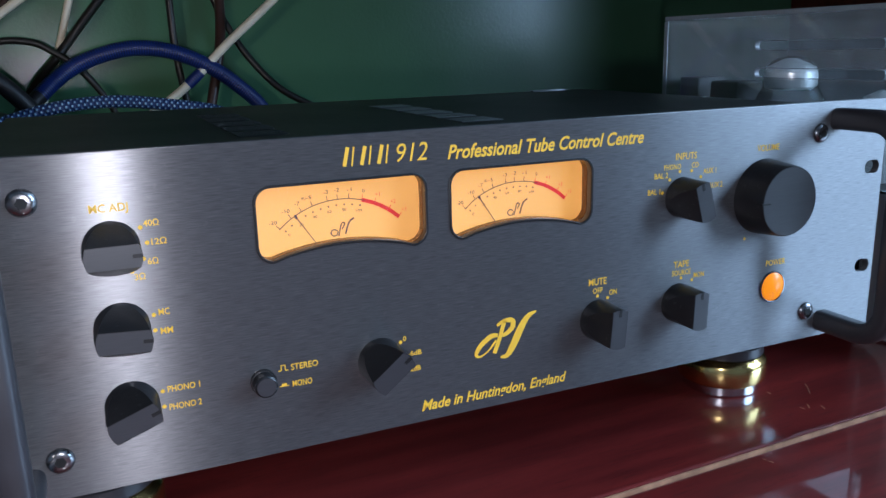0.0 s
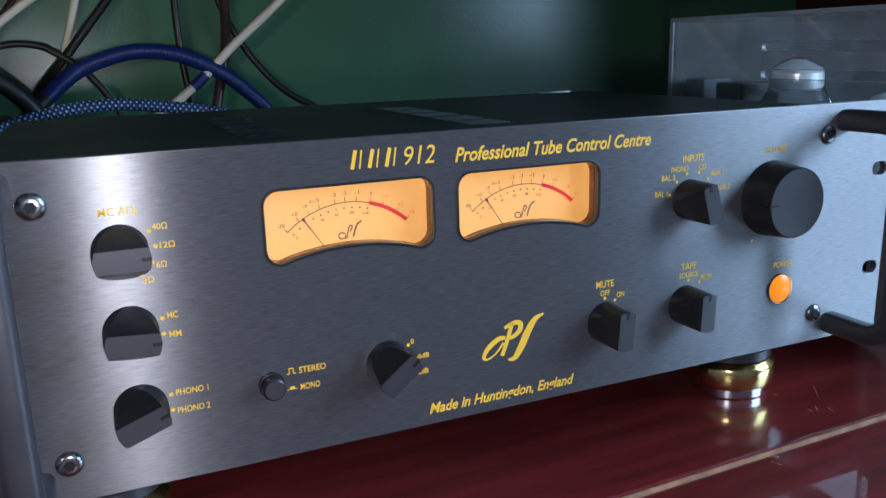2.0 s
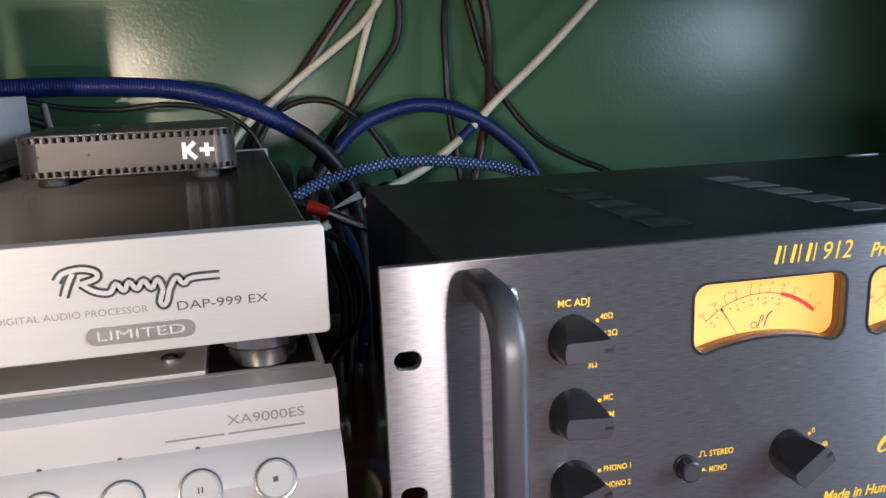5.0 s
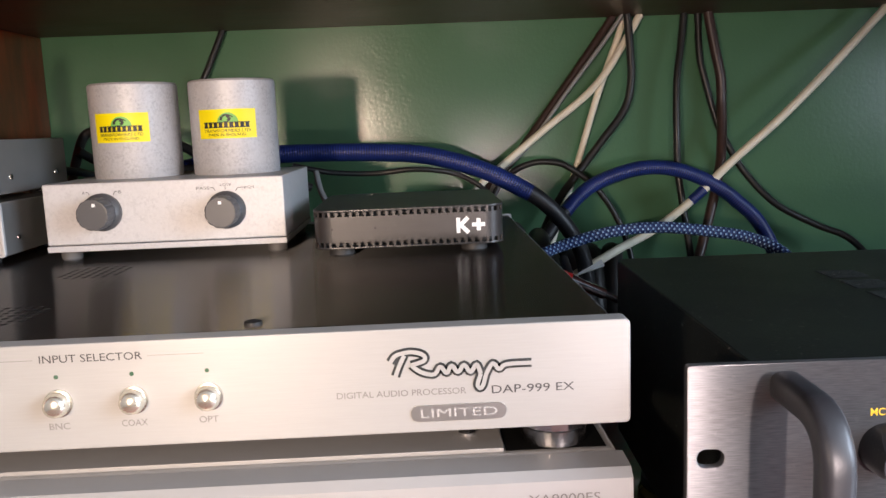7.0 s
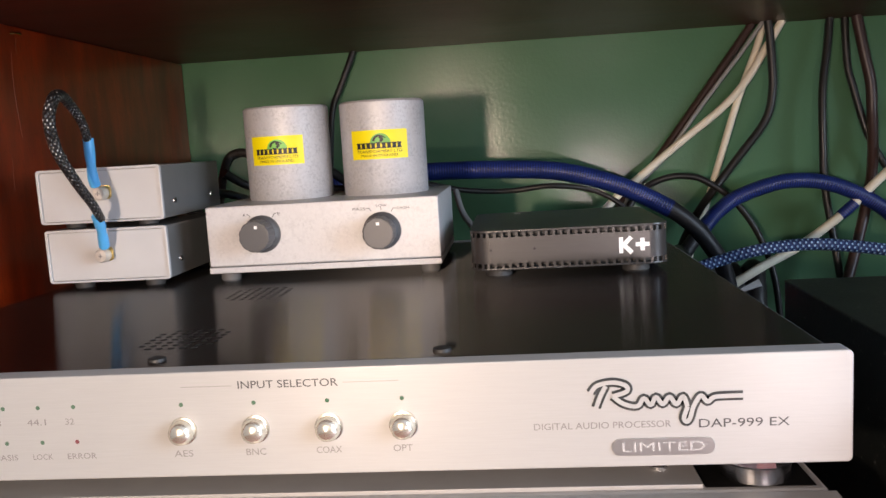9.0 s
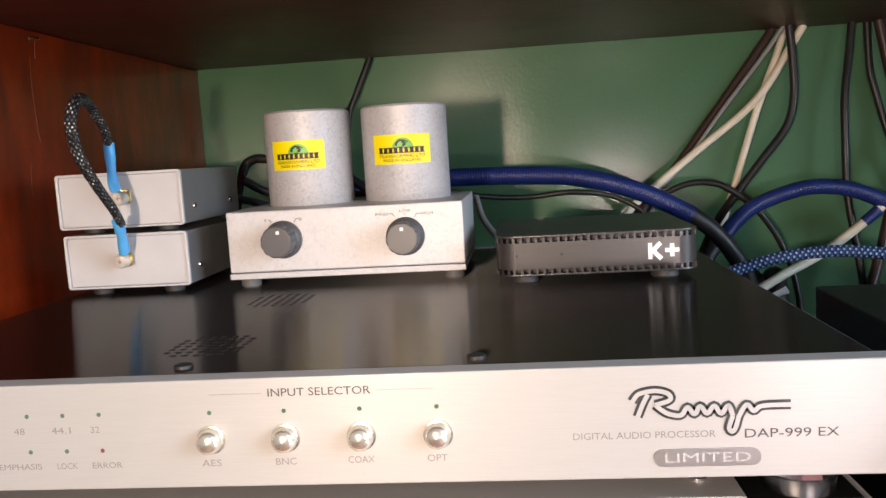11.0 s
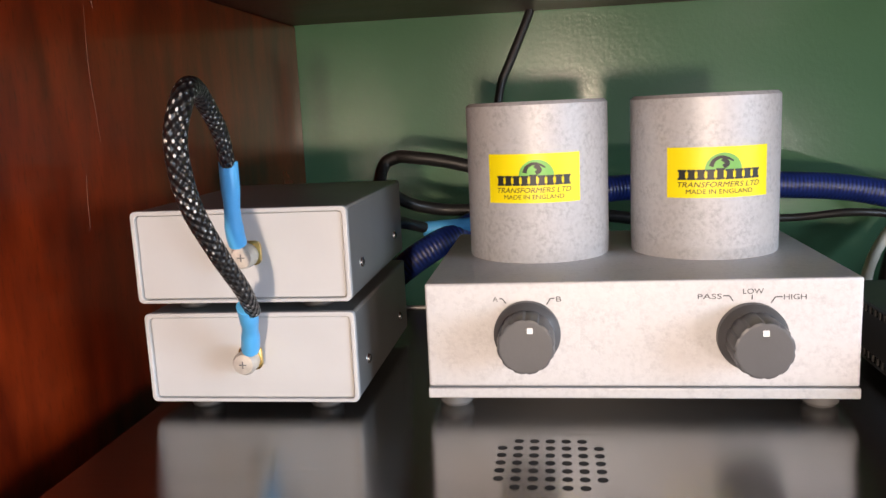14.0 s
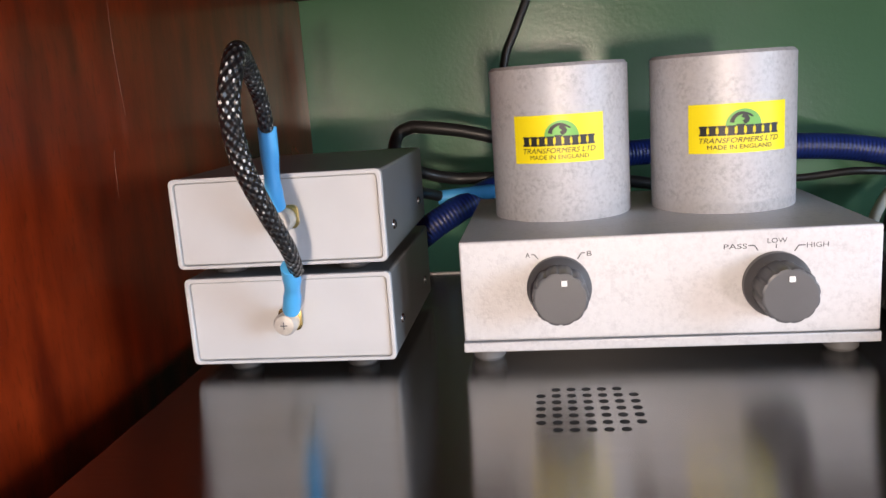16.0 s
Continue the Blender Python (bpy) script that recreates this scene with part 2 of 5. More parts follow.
DIAL_RED = surface("red_dial_ink", (0.55, 0.012, 0.010), 0.5, emit=0.32, emit_colour=(1.0, 0.035, 0.02))
LAMP_AMBER = surface("lit_amber_lens", (0.8, 0.26, 0.01), 0.3, emit=1.05, emit_colour=(1.0, 0.28, 0.004), var=0.03)
CLEAR = surface("clear_acrylic", (0.93, 0.95, 0.95), 0.03, trans=1.0, ior=1.2, var=0.0, stain=0.0, rough_var=0.01)
ACRYLIC = clear_sheet("dusty_hazed_acrylic")
LID_SCREW = surface("black_screw_steel", (0.010, 0.010, 0.010), 0.6, metal=0.0)
CLEAR_EDGE = surface("acrylic_edge", (0.55, 0.58, 0.60), 0.2, trans=0.5, ior=1.45, var=0.05)
SILVER = surface("brushed_silver_panel", (0.318, 0.318, 0.308), 0.46, metal=0.16, var=0.025, scale=40, stretch=(2, 30, 60), stain=0.02, bump=0.025, bump_scale=30, bump_stretch=(1.5, 60, 60), aniso=0.6, aniso_turn=0.25)
SILVER_TOP = surface("satin_silver_cover", (0.33, 0.325, 0.315), 0.55, metal=0.4, var=0.05, stain=0.04)
SILVER_SATIN = surface("satin_silver_panel", (0.40, 0.40, 0.398), 0.48, metal=0.5, var=0.03, stain=0.02, bump=0.012, bump_scale=800)
GLOSS_BLACK = surface("black_brushed_lid", (0.48, 0.48, 0.48), 0.195, metal=1.0, var=0.10, scale=60, stretch=(0.5, 40, 40), stain=0.05, rough_var=0.02, specks=0.35, speck_scale=430, edge=0.30, aniso=0.98, aniso_turn=0.25)
NICKEL = surface("worn_nickel", (0.66, 0.62, 0.55), 0.36, metal=0.55, var=0.15, scale=300)
GREY_INK = surface("grey_print", (0.16, 0.155, 0.15), 0.5)
DARK_INK = surface("charcoal_print", (0.035, 0.035, 0.038), 0.45)
BADGE_METAL = surface("polished_steel_badge", (0.45, 0.46, 0.46), 0.33, metal=0.97, var=0.06)
LOGO_DARK = surface("polished_gunmetal", (0.22, 0.24, 0.25), 0.18, metal=0.9, var=0.3, scale=120)
HAMMER = hammer_surface("silver_hammer_enamel", (0.525, 0.525, 0.53), (0.43, 0.43, 0.44), metal=0.12, rough=0.46)
CAN_HAMMER = hammer_surface("silver_can_enamel", (0.51, 0.515, 0.53), (0.36, 0.365, 0.38), metal=0.2, rough=0.50)
BOX_WHITE = surface("pale_grey_enamel", (0.49, 0.495, 0.495), 0.42, var=0.03, stain=0.04, bump=0.02, bump_scale=900)
BOX_GREY = surface("grey_sleeve_enamel", (0.24, 0.24, 0.235), 0.34, metal=0.4, var=0.06, bump=0.08, bump_scale=1100)
RUBBER = surface("dark_rubber", (0.03, 0.03, 0.03), 0.6)
GREY_RUBBER = surface("grey_rubber", (0.12, 0.12, 0.12), 0.6)
GREY_KNOB = surface("charcoal_knob", (0.075, 0.075, 0.078), 0.42, var=0.08, bump=0.05, bump_scale=700)
WHITE_INK = surface("white_print", (0.80, 0.80, 0.78), 0.5, var=0.02)
YELLOW = surface("yellow_label", (0.90, 0.76, 0.005), 0.42, var=0.03, stain=0.02)
LABEL_GREEN = surface("green_label_ink", (0.17, 0.50, 0.10), 0.45)
LABEL_BLACK = surface("black_label_ink", (0.012, 0.014, 0.012), 0.45)
BOX_BLACK = surface("black_anodised_case", (0.030, 0.029, 0.029), 0.34, ior=1.6, var=0.12, bump=0.06, bump_scale=900, specks=0.12, speck_scale=300)
BOX_FRONT = surface("brown_grey_satin_front", (0.042, 0.039, 0.038), 0.36, metal=0.2, var=0.08, stretch=(1, 20, 20))
SKY_SLEEVE = surface("sky_blue_shrink_sleeve", (0.065, 0.41, 0.80), 0.45, var=0.06, bump=0.12, bump_scale=160)
BLACK_SLEEVE = surface("black_shrink_sleeve", (0.014, 0.014, 0.016), 0.5, bump=0.3, bump_scale=200)
BLACK_CABLE = surface("black_cable_jacket", (0.016, 0.015, 0.014), 0.4, var=0.2)
BROWN_CABLE = surface("brown_cable_jacket", (0.05, 0.026, 0.022), 0.4, var=0.2)
CREAM_CABLE = surface("cream_cable_jacket", (0.90, 0.83, 0.66), 0.45, var=0.08, stain=0.15, stain_scale=20)
GREY_CABLE = surface("grey_cable_jacket", (0.30, 0.30, 0.29), 0.45, var=0.1)
BLUE_CABLE = braid_surface("ribbed_blue_sleeve", (0.002, 0.006, 0.036), (0.014, 0.040, 0.24), 400, 2.0, rough=0.42, sharp=0.9, share=-0.1, relief=0.25)
BLUE_BRAID = braid_surface("blue_and_white_braid", (0.012, 0.035, 0.13), (0.33, 0.52, 0.72), 210, 5.0, sharp=0.14, share=0.50)
# the pale dots are glints of light put into the base colour
BLACK_BRAID = braid_surface("black_braid_painted_glints", (0.010, 0.010, 0.011), (0.62, 0.62, 0.61), 270, 7.0, rough=0.28, sharp=0.10, share=0.66, patchy=0.97)
RED_PLASTIC = surface("red_plug_ring", (0.50, 0.015, 0.015), 0.35)
GLASS_BULB = surface("tube_glass", (0.96, 0.97, 0.97), 0.02, trans=1.0, ior=1.25, var=0.0, stain=0.0, rough_var=0.01)
GETTER = surface("silvered_getter", (0.85, 0.85, 0.83), 0.30, metal=0.5, var=0.15, scale=150)
CERAMIC = surface("white_ceramic", (0.75, 0.75, 0.73), 0.3)
ROOM_PAINT = surface("room_paint", (0.36, 0.36, 0.37), 0.7, var=0.04)
ROOM_FLOOR = wood_surface("room_floor_boards", (0.12, 0.07, 0.04), (0.22, 0.13, 0.07), 0.4, grain=(12, 1, 12), coat=0.2)
LED_GREEN = surface("unlit_green_led", (0.045, 0.10, 0.06), 0.3)
LED_RED = surface("unlit_red_led", (0.13, 0.03, 0.035), 0.3)
STEEL_BALL = surface("polished_gold_steel", (0.72, 0.67, 0.56), 0.27, metal=0.85, var=0.08)


# ---- building helpers ----
BASE = {}


def thing(name, base, label, category, group="", kind="", m=None):
    """An Empty at a thing's base; its parts are built in the thing's own space (m) or in world space, shifted to the base."""
    ob = new(name)
    ob.empty_display_size = 0.01
    ob.matrix_basis = m if m is not None else Matrix.Translation(base)
    BASE[ob.name] = Vector((0, 0, 0)) if m is not None else Vector(base)
    return tagged(ob, label, category, group, kind)


def keep_flat(me):
    """Parts the shading of large level faces from that of the narrow bevels beside them, so that they mirror flat."""
    bm = bmesh.new()
    bm.from_mesh(me)
    for e in bm.edges:
        if len(e.link_faces) == 2:
            small, big = sorted(e.link_faces, key=lambda f: f.calc_area())
            if big.calc_area() > 4 * small.calc_area() and max(abs(c) for c in big.normal) > 0.9999:
                e.smooth = False
    bm.to_mesh(me)
    bm.free()


def part(name, bm, material, parent=None, label="", smooth=40):
    me = bm
    if isinstance(bm, bmesh.types.BMesh):
        me = bpy.data.meshes.new(name)
        bm.to_mesh(me)
        bm.free()
    if parent is not None:
        shift = BASE[parent.name]
        me.transform(Matrix.Translation(-shift))
    for poly in me.polygons:
        poly.use_smooth = smooth > 0
    if smooth > 0:
        me.set_sharp_from_angle(angle=radians(smooth))
        keep_flat(me)
    me.materials.clear()
    me.materials.append(material)
    ob = new(name, me)
    if parent is not None:
        ob.parent = parent
        BASE[ob.name] = BASE[parent.name]
    if label:
        tagged(ob, label)
    return ob


def box(x0, x1, y0, y1, z0, z1, bevel=0.0, seg=2, bm=None):
    made = bm or bmesh.new()
    r = bmesh.ops.create_cube(made, size=1.0)
    vs = r["verts"]
    bmesh.ops.transform(made, matrix=Matrix.Translation(((x0 + x1) / 2, (y0 + y1) / 2, (z0 + z1) / 2)) @ Matrix.Diagonal((x1 - x0, y1 - y0, z1 - z0, 1)), verts=vs)
    if bevel:
        es = list({e for v in vs for e in v.link_edges})
        bmesh.ops.bevel(made, geom=es, offset=bevel, segments=seg, profile=0.5, affect='EDGES')
    return made


def flat_uv(me):
    """UVs from x and z, so that the brushing runs along x."""
    uv = me.uv_layers.new(name="UVMap") if not me.uv_layers else me.uv_layers[0]
    for lp in me.loops:
        co = me.vertices[lp.vertex_index].co
        uv.data[lp.index].uv = (co.x, co.z + co.y)
    return me


def rounded(x0, x1, z0, z1, r, n=5, arch=0.0, r2=None):
    """A rounded rectangle as points, its lower edge arched upwards if wanted."""
    pts = []
    lower = r if r2 is None else r2
    for cx, cz, a, q in ((x1 - r, z1 - r, 0, r), (x0 + r, z1 - r, 90, r), (x0 + lower, z0 + lower, 180, lower)):
        pts += [(cx + q * math.cos(radians(a + 90 * i / n)), cz + q * math.sin(radians(a + 90 * i / n))) for i in range(n + 1)]
    if arch:
        for i in range(1, 12):
            k = i / 12
            pts.append((x0 + lower + (x1 - x0 - 2 * lower) * k, z0 + arch * math.sin(math.pi * k) ** 0.8))
    pts += [(x1 - lower + lower * math.cos(radians(270 + 90 * i / n)), z0 + lower + lower * math.sin(radians(270 + 90 * i / n))) for i in range(n + 1)]
    return pts


def plate(outlines, y0, y1, bevel=0.0):
    """A flat plate in the x-z plane between y0 (front) and y1, from its outline and those of its holes."""
    cu = bpy.data.curves.new("plate", 'CURVE')
    cu.dimensions, cu.fill_mode = '2D', 'BOTH'
    cu.extrude, cu.bevel_depth, cu.bevel_resolution = (y1 - y0) / 2 - bevel, bevel, 1
    cu.offset = -bevel
    for pts in outlines:
        sp = cu.splines.new('POLY')
        sp.points.add(len(pts) - 1)
        for q, (x, z) in zip(sp.points, pts):
            q.co = (x, z, 0, 1)
        sp.use_cyclic_u = True
    return curve_mesh(cu, (y0 + y1) / 2)


def curve_mesh(cu, y):
    ob = bpy.data.objects.new("shape", cu)
    scene.collection.objects.link(ob)
    me = bpy.data.meshes.new_from_object(ob.evaluated_get(bpy.context.evaluated_depsgraph_get()))
    bpy.data.objects.remove(ob)
    bpy.data.curves.remove(cu)
    me.transform(Matrix.Translation((0, y, 0)) @ Matrix.Rotation(radians(90), 4, 'X'))
    return flat_uv(me)


def lettering(text, x0, x1, z, y, height, material, parent, slant=0.0, weight=0.0, thick=0.00012, bend=None):
    """Raised print of the given words between x0 and x1 on the baseline z, facing -y; bend wraps it round an upright cylinder."""
    cu = bpy.data.curves.new("text", 'FONT')
    cu.body, cu.size, cu.shear, cu.offset = text, 1.0, slant, weight
    cu.extrude = 0.0
    cu.resolution_u = 3
    me = curve_mesh(cu, 0)
    xs = [v.co.x for v in me.vertices]
    lo, hi = min(xs), max(xs)
    k, s = (x1 - x0) / (hi - lo), height / 0.70
    for v in me.vertices:
        v.co = ((v.co.x - lo) * k + x0, y - thick, v.co.z * s + z)
    if bend:
        wrap(me, bend)
    return part("lettering", me, material, parent, smooth=0)


def wrap(me, bend):
    cx, cy, r = bend
    for v in me.vertices:
        a, d = (v.co.x - cx) / r, r + (cy - r - v.co.y)
        v.co.x, v.co.y = cx + d * math.sin(a), cy - d * math.cos(a)


def spline(points, sub=8, closed=False):
    """A smooth line through the points."""
    P = [Vector(p) for p in points]
    if len(P) < 3:
        return [P[0].lerp(P[-1], i / sub) for i in range(sub + 1)]
    out = []
    for i in range(len(P) - 1):
        a, b, c, d = P[max(i - 1, 0)], P[i], P[i + 1], P[min(i + 2, len(P) - 1)]
        for k in range(sub):
            t = k / sub
            out.append(0.5 * (2 * b + (c - a) * t + (2 * a - 5 * b + 4 * c - d) * t * t + (3 * b - a - 3 * c + d) * t ** 3))
    return out + [P[-1]]


def sweep(points, radius, segs=10, sub=8, section=None, start=None, smooth_line=True):
    """A tube along the points, with UVs (u: metres along, v: once around). section: another cross-section as points."""
    line = spline(points, sub) if smooth_line else [Vector(p) for p in points]
    ring = section or [(math.cos(2 * math.pi * i / segs), math.sin(2 * math.pi * i / segs)) for i in range(segs)]
    n = len(ring)
    bm = bmesh.new()
    uv = bm.loops.layers.uv.new("UVMap")
    up, rows, run = Vector(start or (0, 0, 1)), [], [0.0]
    for i, p in enumerate(line):
        d = (line[min(i + 1, len(line) - 1)] - line[max(i - 1, 0)]).normalized()
        side = d.cross(up)
        if side.length < 1e-4:
            side = d.cross(Vector((0.3, 0.9, 0.2)))
        side.normalize()
        up = side.cross(d).normalized()
        rad = radius(i / (len(line) - 1)) if callable(radius) else radius
        rows.append([bm.verts.new(p + (side * a + up * b) * rad) for a, b in ring])
        if i:
            run.append(run[-1] + (p - line[i - 1]).length)
    for i in range(len(rows) - 1):
        for k in range(n):
            f = bm.faces.new((rows[i][k], rows[i][(k + 1) % n], rows[i + 1][(k + 1) % n], rows[i + 1][k]))
            for lp, (u, v) in zip(f.loops, ((run[i], k / n), (run[i], (k + 1) / n), (run[i + 1], (k + 1) / n), (run[i + 1], k / n))):
                lp[uv].uv = (u, v)
    bm.faces.new(rows[0])
    bm.faces.new(list(reversed(rows[-1])))
    bmesh.ops.recalc_face_normals(bm, faces=bm.faces)
    return bm


def lathe(profile, centre, axis='Z', segs=32):
    """A turned body: profile of (radius, height) along the axis ('Z' up, 'Y' towards -y)."""
    bm = bmesh.new()
    rows = []
    for r, h in profile:
        row = []
        for i in range(segs):
            a = 2 * math.pi * i / segs
            q = (r * math.cos(a), r * math.sin(a), h) if axis == 'Z' else (r * math.cos(a), -h, r * math.sin(a))
            row.append(bm.verts.new(Vector(q) + Vector(centre)))
        rows.append(row)
    for a, b in zip(rows, rows[1:]):
        for k in range(segs):
            bm.faces.new((a[k], a[(k + 1) % segs], b[(k + 1) % segs], b[k]))
    for row in (rows[0], rows[-1]):
        bm.faces.new(row)
    bmesh.ops.recalc_face_normals(bm, faces=bm.faces)
    return bm


def stroke(points, width, y, sub=6, thick=0.00015):
    """A flat brush stroke in the x-z plane; width may vary along it."""
    line = spline([(x, 0, z) for x, z in points], sub)
    bm = bmesh.new()
    rows = []
    for i, p in enumerate(line):
        d = (line[min(i + 1, len(line) - 1)] - line[max(i - 1, 0)]).normalized()
        s = Vector((-d.z, 0, d.x)) * (width(i / (len(line) - 1)) if callable(width) else width) / 2
        rows.append([bm.verts.new((q.x, y - thick, q.z)) for q in (p + s, p - s)])
    for a, b in zip(rows, rows[1:]):
        bm.faces.new((a[0], a[1], b[1], b[0]))
    bmesh.ops.recalc_face_normals(bm, faces=bm.faces)
    return bm


def disc(cx, cz, r, y, n=16, rz=None, thick=0.00015):
    bm = bmesh.new()
    bm.faces.new([bm.verts.new((cx + r * math.cos(2 * math.pi * i / n), y - thick, cz + (rz or r) * math.sin(2 * math.pi * i / n))) for i in range(n)])
    return bm


def bars(rows, y, thick=0.00015):
    """Flat rectangles (x0, x1, z0, z1) on one plane, for print that cannot be read."""
    bm = bmesh.new()
    for x0, x1, z0, z1 in rows:
        bm.faces.new([bm.verts.new((x, y - thick, z)) for x, z in ((x0, z0), (x1, z0), (x1, z1), (x0, z1))])
    return bm


# ---- the bookcase and the room ----
SHELF = 0.0215        # top of the shelf that carries everything
UPPER = 0.407         # underside of the shelf above
WALL = 0.640          # green back wall
SIDE = -0.511         # inner face of the upright


def slab(name, dims, material, label, category, bevel=0.0):
    base = (dims[0], dims[2], dims[4])
    bm = box(*dims, bevel)
    bmesh.ops.translate(bm, verts=bm.verts, vec=-Vector(base))
    ob = part(name, bm, material)
    ob.location = base
    return tagged(ob, label, category, kind="structure")


slab("wall_back", (-2.2, 2.4, WALL, WALL + 0.1, -0.9, 2.0), GREEN, "dark green semi-gloss painted wall with orange-peel texture", "wall")
slab("shelf_board", (SIDE, 2.3, -0.0395, WALL - 0.002, SHELF - 0.026, SHELF), SHELF_WOOD, "polished dark red mahogany shelf board under the hi-fi", "shelf", 0.0016)
slab("trim_front", (SIDE - 0.02, 2.3, -0.330, -0.0422, SHELF - 0.034, SHELF - 0.0016), SHELF_WOOD, "polished dark red mahogany front board with scratches", "shelf", 0.002)
slab("trim_edge", (SIDE, 2.3, -0.0415, -0.0404, SHELF - 0.020, SHELF - 0.0006), WORN_EDGE, "worn pale edge of the mahogany shelf board", "trim")
slab("shelf_upper", (SIDE - 0.02, 2.3, -0.045, WALL - 0.002, UPPER, UPPER + 0.028), SHADED_WOOD, "mahogany upper shelf seen from below, shade put into its colour", "shelf", 0.002)
slab("upright_side", (SIDE - 0.03, SIDE - 0.0005, -0.03, WALL - 0.002, SHELF + 0.0005, UPPER - 0.0005), MAHOGANY, "glossy red mahogany bookcase upright with scratches", "bookcase side", 0.001)
# the far upright takes the darker wood because it stands in shade
slab("upright_right", (1.143, 1.173, -0.03, WALL - 0.002, SHELF + 0.0005, UPPER - 0.0005), SHADED_WOOD, "mahogany bookcase upright beyond the tube amplifier, shade put into its colour", "bookcase side", 0.001)
# room shell out of view, added to hold in and shape the light
slab("wall_left", (-2.2, -2.1, -4.4, WALL, -0.9, 2.0), ROOM_PAINT, "unseen added wall of plain paint", "wall")
slab("wall_front", (-2.2, 2.4, -4.5, -4.4, -0.9, 2.0), ROOM_PAINT, "unseen added wall of plain paint", "wall")
slab("floor", (-2.2, 2.4, -4.5, WALL, -0.96, -0.9), ROOM_FLOOR, "unseen added brown wooden floor", "floor")
slab("ceiling", (-2.2, 2.4, -4.5, WALL, 2.0, 2.06), ROOM_PAINT, "unseen added ceiling of plain paint", "ceiling")
# the added wall with the window opening, out of view, in four pieces round it
for dims in ((2.3, 2.4, -4.4, -2.28, -0.9, 2.0), (2.3, 2.4, -0.62, WALL, -0.9, 2.0), (2.3, 2.4, -2.28, -0.62, -0.9, 0.28), (2.3, 2.4, -2.28, -0.62, 1.92, 2.0)):
    slab("wall_right", dims, ROOM_PAINT, "unseen added wall of plain paint beside the window", "wall")
nail = thing("wire_staple", (SIDE, 0.317, 0.4005), "small metal staple in the mahogany upright", "staple")
part("prong", sweep([(SIDE - 0.0005, 0.311, 0.4005), (SIDE + 0.0022, 0.314, 0.4008), (SIDE + 0.0022, 0.320, 0.4008), (SIDE - 0.0005, 0.323, 0.4005)], 0.0009, 6), BRASS, nail)
upright = bpy.data.objects["upright_side"]
BASE[upright.name] = Vector(upright.location)
for pts, w in (([(0.3100, 0.3860), (0.3085, 0.3700), (0.3083, 0.3524), (0.3100, 0.3340), (0.3112, 0.3221)], 0.00013), ([(0.2953, 0.3060), (0.2940, 0.2950), (0.2936, 0.2825)], 0.00011), ([(0.3190, 0.3990), (0.3170, 0.3905), (0.3176, 0.3860)], 0.00022)):
    part("scratch", sweep([(SIDE - 0.00045, y, z) for y, z in pts], w, 5, 5), SCRATCHED, upright, "pale scratch in the varnish")

for board, z, marks in (("shelf_board", SHELF, ((0.470, 0.006, 0.461, -0.005), (0.440, -0.016, 0.440, -0.019), (0.447, -0.015, 0.444, -0.019), (0.452, -0.020, 0.451, -0.024), (0.440, 0.009, 0.440, 0.006))),
                        ("trim_front", SHELF - 0.0016, ((0.377, -0.051, 0.378, -0.053), (0.376, -0.048, 0.377, -0.049)))):
    BASE[board] = Vector(bpy.data.objects[board].location)
    for x0, y0, x1, y1 in marks:
        part("scratch", sweep([(x0, y0, z), ((x0 + x1) / 2 + 0.0003, (y0 + y1) / 2, z), (x1, y1, z)], 0.00022, 5, 3), WORN_EDGE, bpy.data.objects[board], "pale scratch in the varnish")

# ---- the dark tube control unit with two meters ----
amp = thing("preamplifier", (0, 0, 0), "dark brushed-aluminium tube preamplifier with two amber meters on brass feet", "preamplifier",
            m=pose(0.0017, -0.0034, 0.0667, 0, 0, -2.017))
W3, H3 = 0.4826, 0.1326
METERS = ((0.1304, 0.2030), (0.2147, 0.2873))
slots = [rounded(x - 0.0053, x + 0.0053, z - 0.0037, z + 0.0037, 0.0036, 4) for x in (0.0093, W3 - 0.0088) for z in (0.0377, 0.0949)]
windows = [rounded(a, b, 0.0837, 0.1139, 0.0062, 6, arch=0.0046) for a, b in METERS]
face = part("front_panel", plate([rounded(0, W3, 0, H3, 0.0012, 2)] + slots + windows, 0.0, 0.004, 0.0004), BRUSHED_DARK, amp, "dark brushed aluminium panel with gold lettering", 30)
case = part("chassis", box(0.028, W3 - 0.028, 0.0130, 0.262, 0.004, 0.1295, 0.0012), BLACK_METAL, amp, "dusty black enamelled lid")
for dims in ((0.028, W3 - 0.028, 0.0043, 0.0128, 0.1275, 0.1295), (0.028, W3 - 0.028, 0.0043, 0.0128, 0.004, 0.006), (0.028, 0.030, 0.0043, 0.0128, 0.0061, 0.1274), (W3 - 0.030, W3 - 0.028, 0.0043, 0.0128, 0.0061, 0.1274)):
    part("chassis_rim", box(*dims), BLACK_METAL, case)
for gx in (0.1345, 0.2435):
    for y0 in (0.048, 0.0785, 0.109, 0.1395, 0.170):
        # black sheet on the lid paints the shade inside the slots
        part("vent_shade", box(gx, gx + 0.0225, y0, y0 + 0.0215, 0.1293, 0.12962), SHADE_BLACK, case, smooth=0)
        for i in range(8):
            # right louvres grey as if catching light, left ones black as if shaded
            wide = 0.0018 if gx > 0.2 else 0.0007
            part("vent_louvre", box(gx, gx + 0.0225, y0 + i * 0.0027, y0 + i * 0.0027 + wide, 0.12963, 0.1300), GRILL_GREY if gx > 0.2 else BLACK_METAL, case, smooth=0)
part("back_rail", box(0.40, 0.43, 0.250, 0.254, 0.1294, 0.1308, 0.0005), GRILL_GREY, amp)


